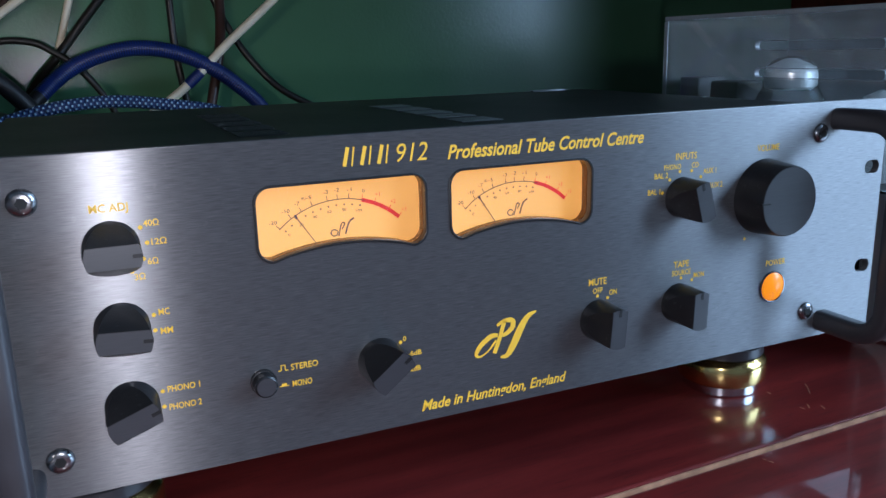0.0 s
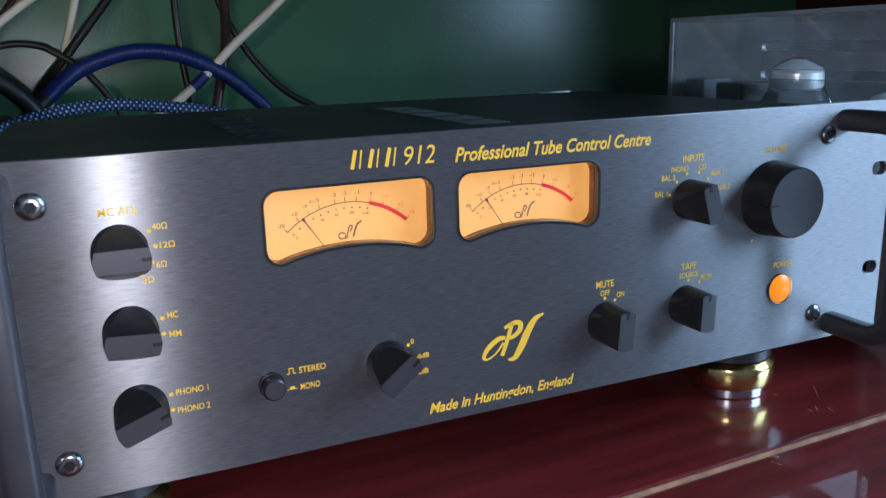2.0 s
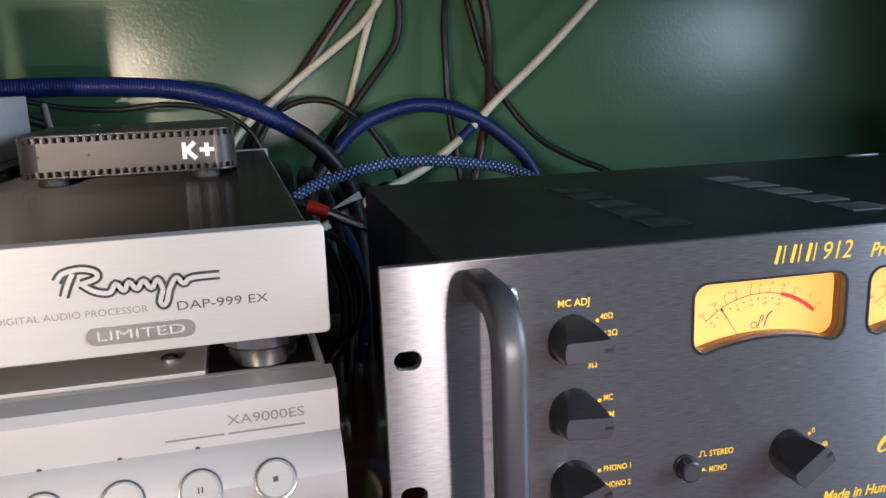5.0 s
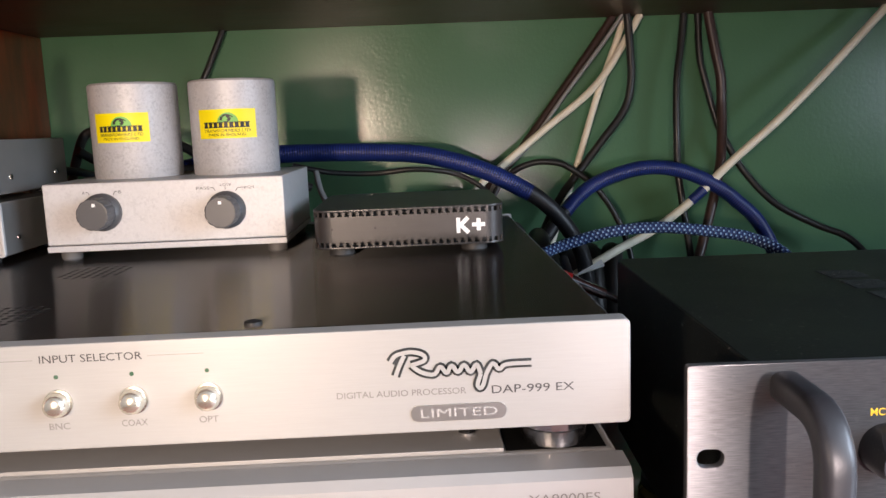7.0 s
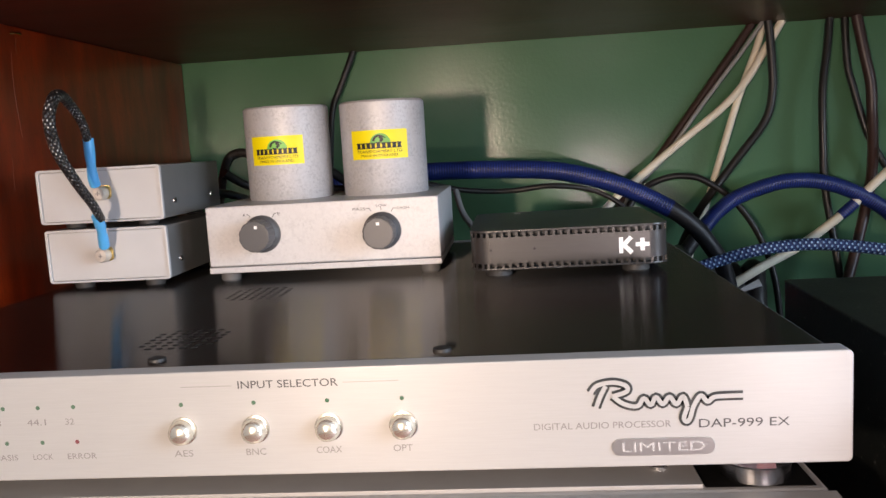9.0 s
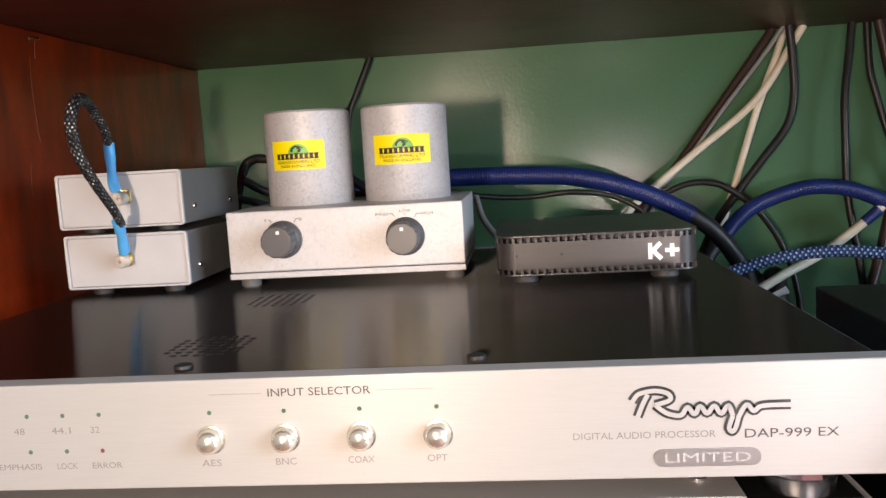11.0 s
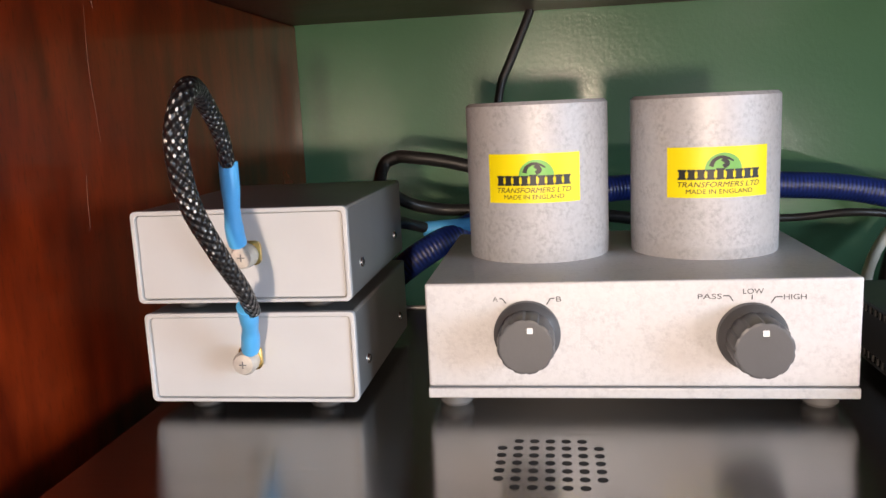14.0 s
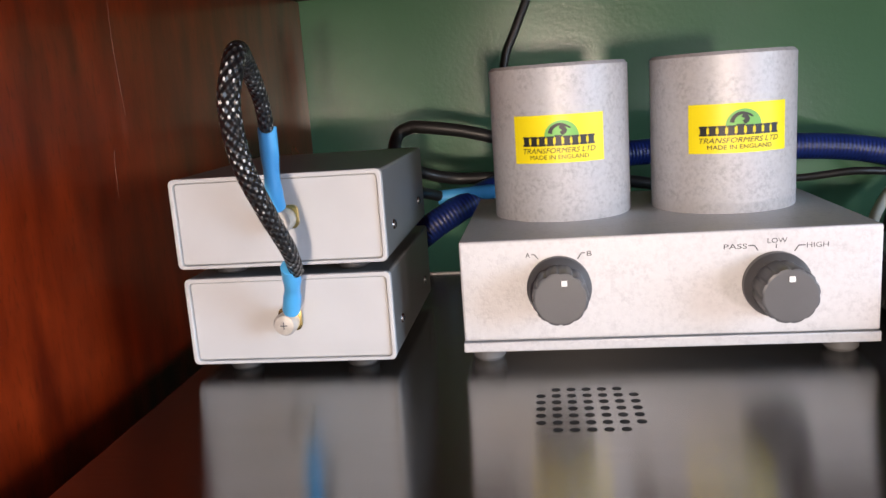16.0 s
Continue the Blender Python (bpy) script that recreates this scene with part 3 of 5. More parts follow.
def rack_handle(x):
    sec = []
    for cx, cz, a0 in ((1, 1, 0), (-1, 1, 90), (-1, -1, 180), (1, -1, 270)):
        sec += [(cx * 0.0024 + 0.0036 * math.cos(radians(a0 + k)), cz * 0.0021 + 0.0036 * math.sin(radians(a0 + k))) for k in (0, 30, 60, 90)]
    top, bot, out, r = 0.1235, 0.0095, -0.041, 0.017
    pts = [(x, 0.0, top), (x, out + r, top)]
    pts += [(x, out + r - r * math.sin(radians(a)), top - r + r * math.cos(radians(a))) for a in (11, 22, 34, 45, 56, 68, 79, 90)]
    pts += [(x, out, (top + bot) / 2)]
    pts += [(x, out + r - r * math.cos(radians(a)), bot + r - r * math.sin(radians(a))) for a in (0, 11, 22, 34, 45, 56, 68, 79, 90)]
    pts += [(x, 0.0, bot)]
    part("handle", sweep(pts, 1.0, section=sec, smooth_line=False), HANDLE_METAL, amp, "black enamelled rack handle", 60)


for x in (0.0378, W3 - 0.0378):
    rack_handle(x)
for x in (0.0495, W3 - 0.0505):
    for z in (0.0166, 0.1163):
        s = part("screw", lathe([(0.0052, 0), (0.0050, 0.0008), (0.0041, 0.0017), (0.0030, 0.0021), (0.0001, 0.0021)], (x, 0, z), 'Y', 20), DARK_CHROME, amp)
        part("hex_socket", lathe([(0.0022, 0.00212), (0.0001, 0.00214)], (x, 0, z), 'Y', 6), DARK_HOLE, s)


def meter(x0, x1, shift):
    """An amber meter behind its window: housing wall, dial, scale, needle and pane. shift moves the needle's foot."""
    d = 0.0085
    body = part("meter", plate([rounded(x0 - 0.002, x1 + 0.002, 0.0817, 0.1159, 0.006, 6)], d, d + 0.002), DIAL, amp, "amber backlit meter dial")
    wallpts = rounded(x0, x1, 0.0837, 0.1139, 0.0062, 6, arch=0.0046)
    part("housing_wall", plate([rounded(x0 - 0.004, x1 + 0.004, 0.0797, 0.1179, 0.006, 6), wallpts], 0.0041, d - 0.0002), DIAL_SIDE, body, "amber tinted meter housing with the dial's glow put in")
    part("pane", plate([rounded(x0 - 0.001, x1 + 0.001, 0.0832, 0.1144, 0.006, 6)], 0.0043, 0.0050), CLEAR, body, "clear meter window").visible_shadow = False
    part("gasket", plate([rounded(x0 - 0.0008, x1 + 0.0008, 0.0829, 0.1147, 0.0069, 6, arch=0.0046), rounded(x0 + 0.0003, x1 - 0.0003, 0.0840, 0.1136, 0.0060, 6, arch=0.0046)], -0.0005, 0.0006, 0.0002), KNOB_BLACK, body, "black gasket round the window")
    cx, cz, R = x0 + 0.0369, 0.0665, 0.0385
    at = lambda a, r: (cx + r * math.cos(radians(a)), cz + r * math.sin(radians(a)))
    y = d
    part("scale_arc", stroke([at(a, R) for a in range(133, 72, -6)], 0.00035, y), DIAL_INK, body)
    part("red_zone", stroke([at(a, R) for a in (75.5, 68, 60, 53, 47)], 0.0017, y), DIAL_RED, body, "red overload arc")
    marks = ((132.5, "-20"), (123, "-10"), (115.5, "-7"), (108, "-5"), (98, "-3"), (91.5, "-2"), (84.2, "-1"), (75.5, "0"), (66.8, "+1"), (56, "+2"), (47.5, "+3"))
    for a, txt in marks:
        part("tick", stroke([at(a, R), at(a, R + 0.0022)], 0.0003, y, 1), DIAL_INK if a > 76 else DIAL_RED, body, smooth=0)
        w = 0.0011 * len(txt)
        px, pz = at(a, R + 0.0040)
        ob = lettering(txt, px - w / 2, px + w / 2, pz - 0.0008, y, 0.0016, DIAL_INK if a > 70 else DIAL_RED, body)
    for i in range(11):
        px, pz = at(131 - i * 5.5, R - 0.0024)
        part("dot", disc(px, pz, 0.0004, y, 8), DIAL_INK, body, smooth=0)
    for i, txt in enumerate(("0", "20", "40", "60", "80", "100")):
        w = 0.0009 * len(txt)
        px, pz = at(131 - i * 11, R - 0.0046)
        lettering(txt, px - w / 2, px + w / 2, pz - 0.0006, y, 0.0012, DIAL_INK, body)
    lettering("VU", cx - 0.0165, cx - 0.0145, cz + R + 0.0010, y, 0.0014, DIAL_INK, body)
    # emblem as plain curved strokes
    ex, ez = cx - 0.0030, 0.0908
    part("emblem", stroke([(ex + 0.0016 * math.cos(a), ez + 0.0014 * math.sin(a)) for a in (0.6, 1.8, 3.0, 4.2, 5.4, 6.6)], 0.0005, y), DIAL_INK, body)
    part("emblem", stroke([(ex + 0.0048, ez - 0.001), (ex + 0.0056, ez + 0.0016), (ex + 0.0068, ez + 0.0042), (ex + 0.0088, ez + 0.0056)], 0.0007, y), DIAL_INK, body)
    part("emblem", stroke([(ex + 0.0018, ez - 0.0016), (ex + 0.0032, ez + 0.0036), (ex + 0.0046, ez + 0.0036), (ex + 0.0034, ez + 0.0012)], 0.0005, y), DIAL_INK, body)
    fx, fz = x0 + 0.0269 + shift, 0.0855
    tx, tz = x0 + 0.0177 + shift * 0.7, 0.0994
    part("needle", stroke([(fx + (fx - tx) * 0.12, fz - (tz - fz) * 0.12), (tx, tz)], 0.00035, y - 0.0006, 1), DIAL_INK, body, smooth=0)
    part("needle_tip", stroke([(tx + 0.0006, tz - 0.0010), (tx, tz), (tx - 0.0005, tz + 0.0010)], lambda t: 0.0012 * math.sin(math.pi * (0.1 + 0.8 * t)), y - 0.0006, 3), DIAL_INK, body, smooth=0)


meter(*METERS[0], 0.0)
meter(*METERS[1], 0.0)


def pointer_knob(x, z, turn, r=0.0102, deep=0.0178):
    """A round knob scooped on one side, so that a segment of its face stands proud; turn: where its mark points."""
    bm = bmesh.new()
    bmesh.ops.create_cone(bm, cap_ends=True, segments=40, radius1=r, radius2=r * 0.96, depth=deep)
    bmesh.ops.translate(bm, verts=bm.verts, vec=(0, 0, deep / 2))
    half, foot = 0.0043, 0.0030
    for sign in (1, -1):
        # a plane through the edge of the grip and the foot of the scoop on the rim
        nrm = Vector((0, sign * (deep - foot), r - half)).normalized()
        bmesh.ops.bisect_plane(bm, geom=bm.verts[:] + bm.edges[:] + bm.faces[:], plane_co=(0, sign * half, deep), plane_no=nrm, clear_outer=True)
        bmesh.ops.holes_fill(bm, edges=[e for e in bm.edges if e.is_boundary], sides=0)
    m = Matrix.Translation((x, 0, z)) @ Matrix.Rotation(radians(90), 4, 'X') @ Matrix.Rotation(radians(turn), 4, 'Z')
    bmesh.ops.transform(bm, matrix=m, verts=bm.verts)
    bmesh.ops.recalc_face_normals(bm, faces=bm.faces)
    k = part("knob", bm, KNOB_BLACK, amp, "black pointer knob", 25)
    seg = bmesh.new()
    h2, e2 = half - 0.0002, r * 0.95
    pts = [(math.sqrt(e2 * e2 - v * v), v) for v in (-h2, -h2 / 2, 0, h2 / 2, h2)]
    pts += [(-px, py) for px, py in reversed(pts)]
    seg.faces.new([seg.verts.new((px, py, deep + 0.0001)) for px, py in pts])
    bmesh.ops.transform(seg, matrix=m, verts=seg.verts)
    part("knob_face", seg, KNOB_FACE, k, "spun dark grey face", 0)
    mk = box(r * 0.62, r * 0.965, -0.0007, 0.0007, deep - 0.004, deep + 0.0003)
    bmesh.ops.transform(mk, matrix=m, verts=mk.verts)
    part("pointer_groove", mk, PALE_INK, k, "dark pointer groove")


for x, z, turn in ((0.0768, 0.0968, 0), (0.0770, 0.0653, -4), (0.0772, 0.0334, 20), (0.1792, 0.0336, 38), (0.2924, 0.0341, 86), (0.3412, 0.0355, 88), (0.3408, 0.0904, 106)):
    pointer_knob(x, z, turn)
vol = part("volume_knob", lathe([(0.0198, 0), (0.0197, 0.0015), (0.0182, 0.0170), (0.0177, 0.0180), (0.0001, 0.0181)], (0.3945, 0, 0.0858), 'Y', 56), KNOB_BLACK, amp, "large black volume knob", 30)
part("knob_face", lathe([(0.0174, 0.01812), (0.0001, 0.01816)], (0.3945, 0, 0.0858), 'Y', 56), KNOB_FACE, vol, "satin dark grey face")
part("pointer_groove", box(0.3758, 0.3815, -0.0184, -0.0120, 0.0853, 0.0862), PALE_INK, vol, "dark pointer groove")
btn = part("push_button", lathe([(0.0054, 0), (0.0054, 0.0015), (0.0047, 0.0016), (0.0047, 0.0066), (0.0040, 0.0072), (0.0001, 0.0072)], (0.1280, 0, 0.0336), 'Y', 28), KNOB_BLACK, amp, "round black push button", 30)
part("cap", lathe([(0.0039, 0.00722), (0.0001, 0.0073)], (0.1280, 0, 0.0336), 'Y', 28), KNOB_FACE, btn)
led = part("power_lamp", lathe([(0.0088, 0), (0.0086, 0.0008), (0.0080, 0.0009), (0.0079, 0.0003)], (0.4055, 0, 0.0347), 'Y', 36), DARK_CHROME, amp, "dark bezel of the power lamp")
part("lens", lathe([(0.0079, 0.0006), (0.0070, 0.0014), (0.0001, 0.0020)], (0.4055, 0, 0.0347), 'Y', 36), LAMP_AMBER, led, "lit amber lens")

TXT = (("MC ADJ", 0.0707, 0.0841, 0.1103, 0.0030), ("40Ω", 0.0887, 0.0942, 0.1036, 0.0024), ("12Ω", 0.0908, 0.0963, 0.0963, 0.0024),
       ("6Ω", 0.0888, 0.0926, 0.0889, 0.0024), ("3Ω", 0.0835, 0.0874, 0.0834, 0.0024), ("MC", 0.0905, 0.0946, 0.0684, 0.0026), ("MM", 0.0905, 0.0951, 0.0607, 0.0026),
       ("PHONO 1", 0.0906, 0.1030, 0.0364, 0.0026), ("PHONO 2", 0.0905, 0.1030, 0.0288, 0.0026), ("STEREO", 0.1398, 0.1514, 0.0364, 0.0027), ("MONO", 0.1400, 0.1484, 0.0289, 0.0027),
       ("0", 0.1901, 0.1916, 0.0405, 0.0023), ("-6dB", 0.1922, 0.1987, 0.0330, 0.0023), ("-12dB", 0.1905, 0.1981, 0.0256, 0.0023),
       ("MUTE", 0.2868, 0.2970, 0.0518, 0.0034), ("OFF", 0.2892, 0.2948, 0.0476, 0.0027), ("ON", 0.2988, 0.3032, 0.0457, 0.0027),
       ("TAPE", 0.3377, 0.3475, 0.0540, 0.0034), ("SOURCE", 0.3369, 0.3488, 0.0498, 0.0028), ("MON", 0.3508, 0.3575, 0.0473, 0.0027),
       ("INPUTS", 0.3361, 0.3490, 0.1092, 0.0034), ("PHONO", 0.3291, 0.3394, 0.1047, 0.0026), ("CD", 0.3461, 0.3504, 0.1047, 0.0027), ("AUX 1", 0.3535, 0.3618, 0.1011, 0.0027),
       ("BAL 2", 0.3235, 0.3317, 0.1008, 0.0027), ("BAL 1", 0.3198, 0.3273, 0.0931, 0.0027), ("AUX 2", 0.3575, 0.3664, 0.0935, 0.0027), ("VOLUME", 0.3882, 0.4033, 0.1097, 0.0032), ("POWER", 0.4000, 0.4138, 0.0468, 0.0031))
for txt, x0, x1, z, h in TXT:
    lettering(txt, x0, x1, z, 0, h, GOLD_INK, face, weight=0.014)
lettering("Professional Tube Control Centre", 0.2136, 0.3163, 0.1192, 0, 0.0060, GOLD_INK, face, slant=0.28, weight=0.022)
lettering("Made in Huntingdon, England", 0.1980, 0.2747, 0.0053, 0, 0.0050, GOLD_INK, face, slant=0.28, weight=0.022)
lettering("912", 0.1905, 0.2044, 0.1197, 0, 0.0078, GOLD_INK, face, slant=0.22)
for k in range(3):  # maker's mark as plain slanted bars
    x = 0.1668 + k * 0.0074
    part("emblem", stroke([(x + 0.0008, 0.1197), (x + 0.0026, 0.1274)], 0.0016, 0, 2), GOLD_INK, face, smooth=0)
    part("emblem", stroke([(x + 0.0040, 0.1197), (x + 0.0052, 0.1274)], 0.0007, 0, 2), GOLD_INK, face, smooth=0)
for x, z in ((0.0875, 0.1033), (0.0893, 0.0973), (0.0874, 0.0913), (0.0829, 0.0869), (0.0887, 0.0688), (0.0886, 0.0626), (0.0887, 0.0372), (0.0887, 0.0307), (0.1889, 0.0402), (0.1905, 0.0341),
             (0.2919, 0.0462), (0.2979, 0.0444), (0.3427, 0.0483), (0.3498, 0.0464), (0.3388, 0.1034), (0.3462, 0.1033), (0.3521, 0.0997), (0.3328, 0.0997), (0.3286, 0.0936), (0.3835, 0.0640)):
    part("mark_dot", disc(x, z, 0.00085, 0, 12), GOLD_INK, face, smooth=0)
for z, h in ((0.0368, 0.0), (0.0299, 1.0)):
    part("button_symbol", bars([(0.1345, 0.1357, z - 0.0002, z + 0.0002), (0.1374, 0.1386, z - 0.0002, z + 0.0002)] + ([(0.1355, 0.1376, z - 0.0002, z + 0.0012)] if h else
         [(0.1355, 0.1359, z, z + 0.0024), (0.1372, 0.1376, z, z + 0.0024), (0.1355, 0.1376, z + 0.0021, z + 0.0025)]), 0), GOLD_INK, face, smooth=0)
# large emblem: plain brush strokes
part("emblem", stroke([(0.2371, 0.0352), (0.2335, 0.0352), (0.2282, 0.0316), (0.2258, 0.0276), (0.2278, 0.0262), (0.2322, 0.0285), (0.2362, 0.0330)], lambda t: 0.0017 + 0.0009 * math.sin(6 * t), 0), GOLD_INK, face, smooth=0)
part("emblem", stroke([(0.2352, 0.0266), (0.2378, 0.0330), (0.2402, 0.0402), (0.2410, 0.0420)], 0.0021, 0), GOLD_INK, face, smooth=0)
part("emblem", stroke([(0.2366, 0.0400), (0.2410, 0.0418), (0.2448, 0.0412), (0.2448, 0.0380), (0.2420, 0.0356), (0.2394, 0.0346)], lambda t: 0.0014 + 0.0012 * math.sin(3 * t), 0), GOLD_INK, face, smooth=0)
part("emblem", stroke([(0.2384, 0.0242), (0.2420, 0.0246), (0.2455, 0.0296), (0.2492, 0.0368), (0.2530, 0.0420), (0.2576, 0.0440)], lambda t: 0.0008 + 0.0031 * math.sin(math.pi * t), 0), GOLD_INK, face, smooth=0)


def isolator(x, y, z0, r, label):
    """A turned isolating foot standing on the shelf: chrome base ring, brass collar, dark cup. z0: its lowest point."""
    f = part("foot", lathe([(r * 0.84, 0.0072), (r * 0.985, 0.0078), (r, 0.0086), (r, 0.0192), (r * 0.97, 0.0206), (r * 0.90, 0.0230), (r * 0.80, 0.0232)], (x, y, z0), 'Z', 48), BRASS, amp, label, 30)
    part("base_ring", lathe([(r * 0.80, 0.0), (r * 0.86, 0.0008), (r * 0.86, 0.0056), (r * 0.83, 0.0064), (r * 0.70, 0.0071)], (x, y, z0), 'Z', 48), CHROME, f, "chrome base ring", 30)
    part("cup", lathe([(r * 0.88, 0.0233), (r * 0.92, 0.0245), (r * 0.92, 0.0300), (r * 0.84, 0.0316), (r * 0.5, 0.0330), (r * 0.5, 0.0493)], (x, y, z0), 'Z', 48), HANDLE_METAL, f, "black cup under the chassis", 30)


for x, y in ((0.4220, 0.0515), (0.0606, 0.0515), (0.4220, 0.225), (0.0606, 0.225)):
    isolator(x, y, SHELF - 0.0667, 0.0265, "polished brass collar of the isolating foot")


# ---- silver digital processor and the disc player under it ----
RY = 0.012
dac = thing("digital_processor", (-0.238, 0.2, 0.153), "slim champagne-silver audio processor with a glossy black lid", "processor")
dface = part("front_panel", plate([rounded(-0.461, -0.016, 0.172, 0.2152, 0.0022, 4)], RY, RY + 0.010, 0.0006), SILVER, dac, "brushed champagne-silver front", 30)
lid = part("lid", box(-0.4555, -0.0215, RY + 0.0103, 0.395, 0.1735, 0.2145, 0.0010), GLOSS_BLACK, dac, "glossy black metal lid with ventilation holes and dust")
flat_uv(lid.data)
part("rear_panel", plate([rounded(-0.4580, -0.0192, 0.1690, 0.2155, 0.0012, 2)], 0.3953, 0.3985, 0.0004), BOX_WHITE, dac, "silver rear panel")
for hx, hy in ((-0.2946, 0.1865), (-0.2946, 0.0725)):
    for i in range(7):
        for j in range(7):
            if i in (0, 6) and j in (0, 6):
                continue
            px, py = hx + (i - 3) * 0.0054, hy + (j - 3) * 0.0058
            # flat dark discs on the closed lid paint the shade of its holes
            part("vent_hole", lathe([(0.0017, 0.0), (0.0001, 0.0001)], (px, py, 0.21455), 'Z', 10), DARK_HOLE, lid, smooth=0)
for px in (-0.2918, -0.1700, -0.40):
    s = part("lid_screw", lathe([(0.0040, 0.0), (0.0038, 0.0012), (0.0020, 0.0018), (0.0001, 0.0018)], (px, 0.0345, 0.2145), 'Z', 16), LID_SCREW, dac)
    part("screw_socket", lathe([(0.0015, 0.00182), (0.0001, 0.00184)], (px, 0.0345, 0.2145), 'Z', 6), DARK_HOLE, s, smooth=0)
for px in (-0.2732, -0.2436, -0.2141, -0.1846):
    b = part("selector_button", lathe([(0.0056, 0.0), (0.0056, 0.0010), (0.0049, 0.0012), (0.0049, 0.0034), (0.0043, 0.0052), (0.0028, 0.0064), (0.0001, 0.0069)], (px, RY, 0.1914), 'Y', 28), STEEL_BALL, dac, "polished domed push button")
    part("indicator", disc(px, 0.2021, 0.0009, RY, 12), LED_GREEN, dface, "unlit green indicator", 0)
for px, z, mt in ((-0.3479, 0.2026, LED_GREEN), (-0.3330, 0.2026, LED_GREEN), (-0.3180, 0.2026, LED_GREEN), (-0.3480, 0.1880, LED_GREEN), (-0.3328, 0.1880, LED_GREEN), (-0.3180, 0.1880, LED_RED)):
    part("indicator", disc(px, z, 0.0009, RY, 12), mt, dface, "unlit indicator", 0)
for txt, x0, x1, z, h, mt in (("INPUT SELECTOR", -0.2494, -0.2094, 0.2079, 0.0031, DARK_INK), ("AES", -0.2779, -0.2701, 0.1806, 0.0027, GREY_INK), ("BNC", -0.2483, -0.2402, 0.1806, 0.0027, GREY_INK),
                              ("COAX", -0.2198, -0.2096, 0.1807, 0.0027, GREY_INK), ("OPT", -0.1892, -0.1816, 0.1807, 0.0027, GREY_INK), ("48", -0.3540, -0.3495, 0.1953, 0.0026, GREY_INK), ("44.1", -0.3383, -0.3303, 0.1953, 0.0026, GREY_INK),
                              ("32", -0.3220, -0.3184, 0.1953, 0.0026, GREY_INK), ("EMPHASIS", -0.3620, -0.3440, 0.1808, 0.0024, GREY_INK), ("LOCK", -0.3375, -0.3290, 0.1808, 0.0024, GREY_INK), ("ERROR", -0.3228, -0.3105, 0.1808, 0.0024, GREY_INK),
                              ("DIGITAL AUDIO PROCESSOR", -0.1342, -0.0825, 0.1876, 0.0026, GREY_INK), ("DAP-999 EX", -0.0722, -0.0390, 0.1870, 0.0034, DARK_INK)):
    lettering(txt, x0, x1, z, RY, h, mt, dface)
for x0, x1 in ((-0.2726, -0.2519), (-0.2073, -0.1855)):
    part("rule_line", bars([(x0, x1, 0.2091, 0.2093)], RY), GREY_INK, dface, smooth=0)
badge = part("badge", plate([rounded(-0.1049, -0.0665, 0.1766, 0.1834, 0.0033, 5)], RY - 0.0005, RY + 0.0002), BADGE_METAL, dac, "small grey pill-shaped badge")
lettering("LIMITED", -0.1010, -0.0702, 0.1783, RY - 0.0005, 0.0036, SILVER_SATIN, badge)
# maker's script as a plain looping stroke with a pale core
STROKES = ([(-0.1122, 0.2018), (-0.1098, 0.2046), (-0.1040, 0.2057), (-0.0992, 0.2044), (-0.0988, 0.2020), (-0.1040, 0.2003)],
           [(-0.1066, 0.2044), (-0.1086, 0.2005), (-0.1104, 0.1960)],
           [(-0.1040, 0.2003), (-0.1000, 0.1972), (-0.0950, 0.1962), (-0.0925, 0.1992), (-0.0900, 0.1965), (-0.0880, 0.1995), (-0.0855, 0.1967), (-0.0830, 0.1995), (-0.0805, 0.1965), (-0.0780, 0.1995), (-0.0764, 0.1955)],
           [(-0.0764, 0.1955), (-0.0778, 0.1912), (-0.0768, 0.1896), (-0.0755, 0.1912), (-0.0742, 0.1955), (-0.0715, 0.1996), (-0.0690, 0.1972), (-0.0660, 0.1990), (-0.0560, 0.1992)])
for k, line in enumerate(STROKES):
    script = part("emblem", stroke(line, 0.0037, RY, 6, 0.0002 + 0.00006 * k), LOGO_DARK, dface, "polished dark outline of the maker's script", 0)
    part("emblem_core", stroke(line, 0.0017, RY, 6, 0.0005 + 0.00006 * k), SILVER, script, "bright core of the script", 0)


def faceted_foot(owner, x, y, z0, z1, r):
    """A turned chrome foot: a plain disc below, a faceted ring above it and a short neck."""
    f = part("foot", lathe([(r * 0.80, 0.0), (r * 0.86, 0.0006), (r * 0.86, 0.0072), (r * 0.80, 0.0078)], (x, y, z0), 'Z', 40), DARK_CHROME, owner, "turned steel foot", 30)
    part("ring", lathe([(r * 0.94, 0.0079), (r, 0.0088), (r, 0.0144), (r * 0.94, 0.0153)], (x, y, z0), 'Z', 14), CHROME, f, "faceted chrome ring", 20)
    part("neck", lathe([(r * 0.66, 0.0154), (r * 0.66, z1 - z0)], (x, y, z0), 'Z', 32), DARK_CHROME, f, "", 30)


for x in (-0.042, -0.435):
    for y in (0.047, 0.36):
        faceted_foot(dac, x, y, 0.1533, 0.1735, 0.0168)

player = thing("disc_player", (-0.232, 0.2, SHELF), "silver disc player with a raked control panel and round buttons", "disc player")
SX0, SX1 = -0.4465, -0.0150
prof = [(0.030, 0.1525), (0.016, 0.1515), (0.0125, 0.1480), (0.0118, 0.1310), (0.0080, 0.1285), (0.0005, 0.1180), (0.0000, 0.1100), (0.0000, 0.0400), (0.0020, 0.0340), (0.030, 0.0330)]
bm = bmesh.new()
ends = [[bm.verts.new((x, y, z)) for y, z in prof] for x in (SX0, SX1)]
for i in range(len(prof)):
    j = (i + 1) % len(prof)
    bm.faces.new((ends[0][i], ends[0][j], ends[1][j], ends[1][i]))
for e in ends:
    bm.faces.new(e)
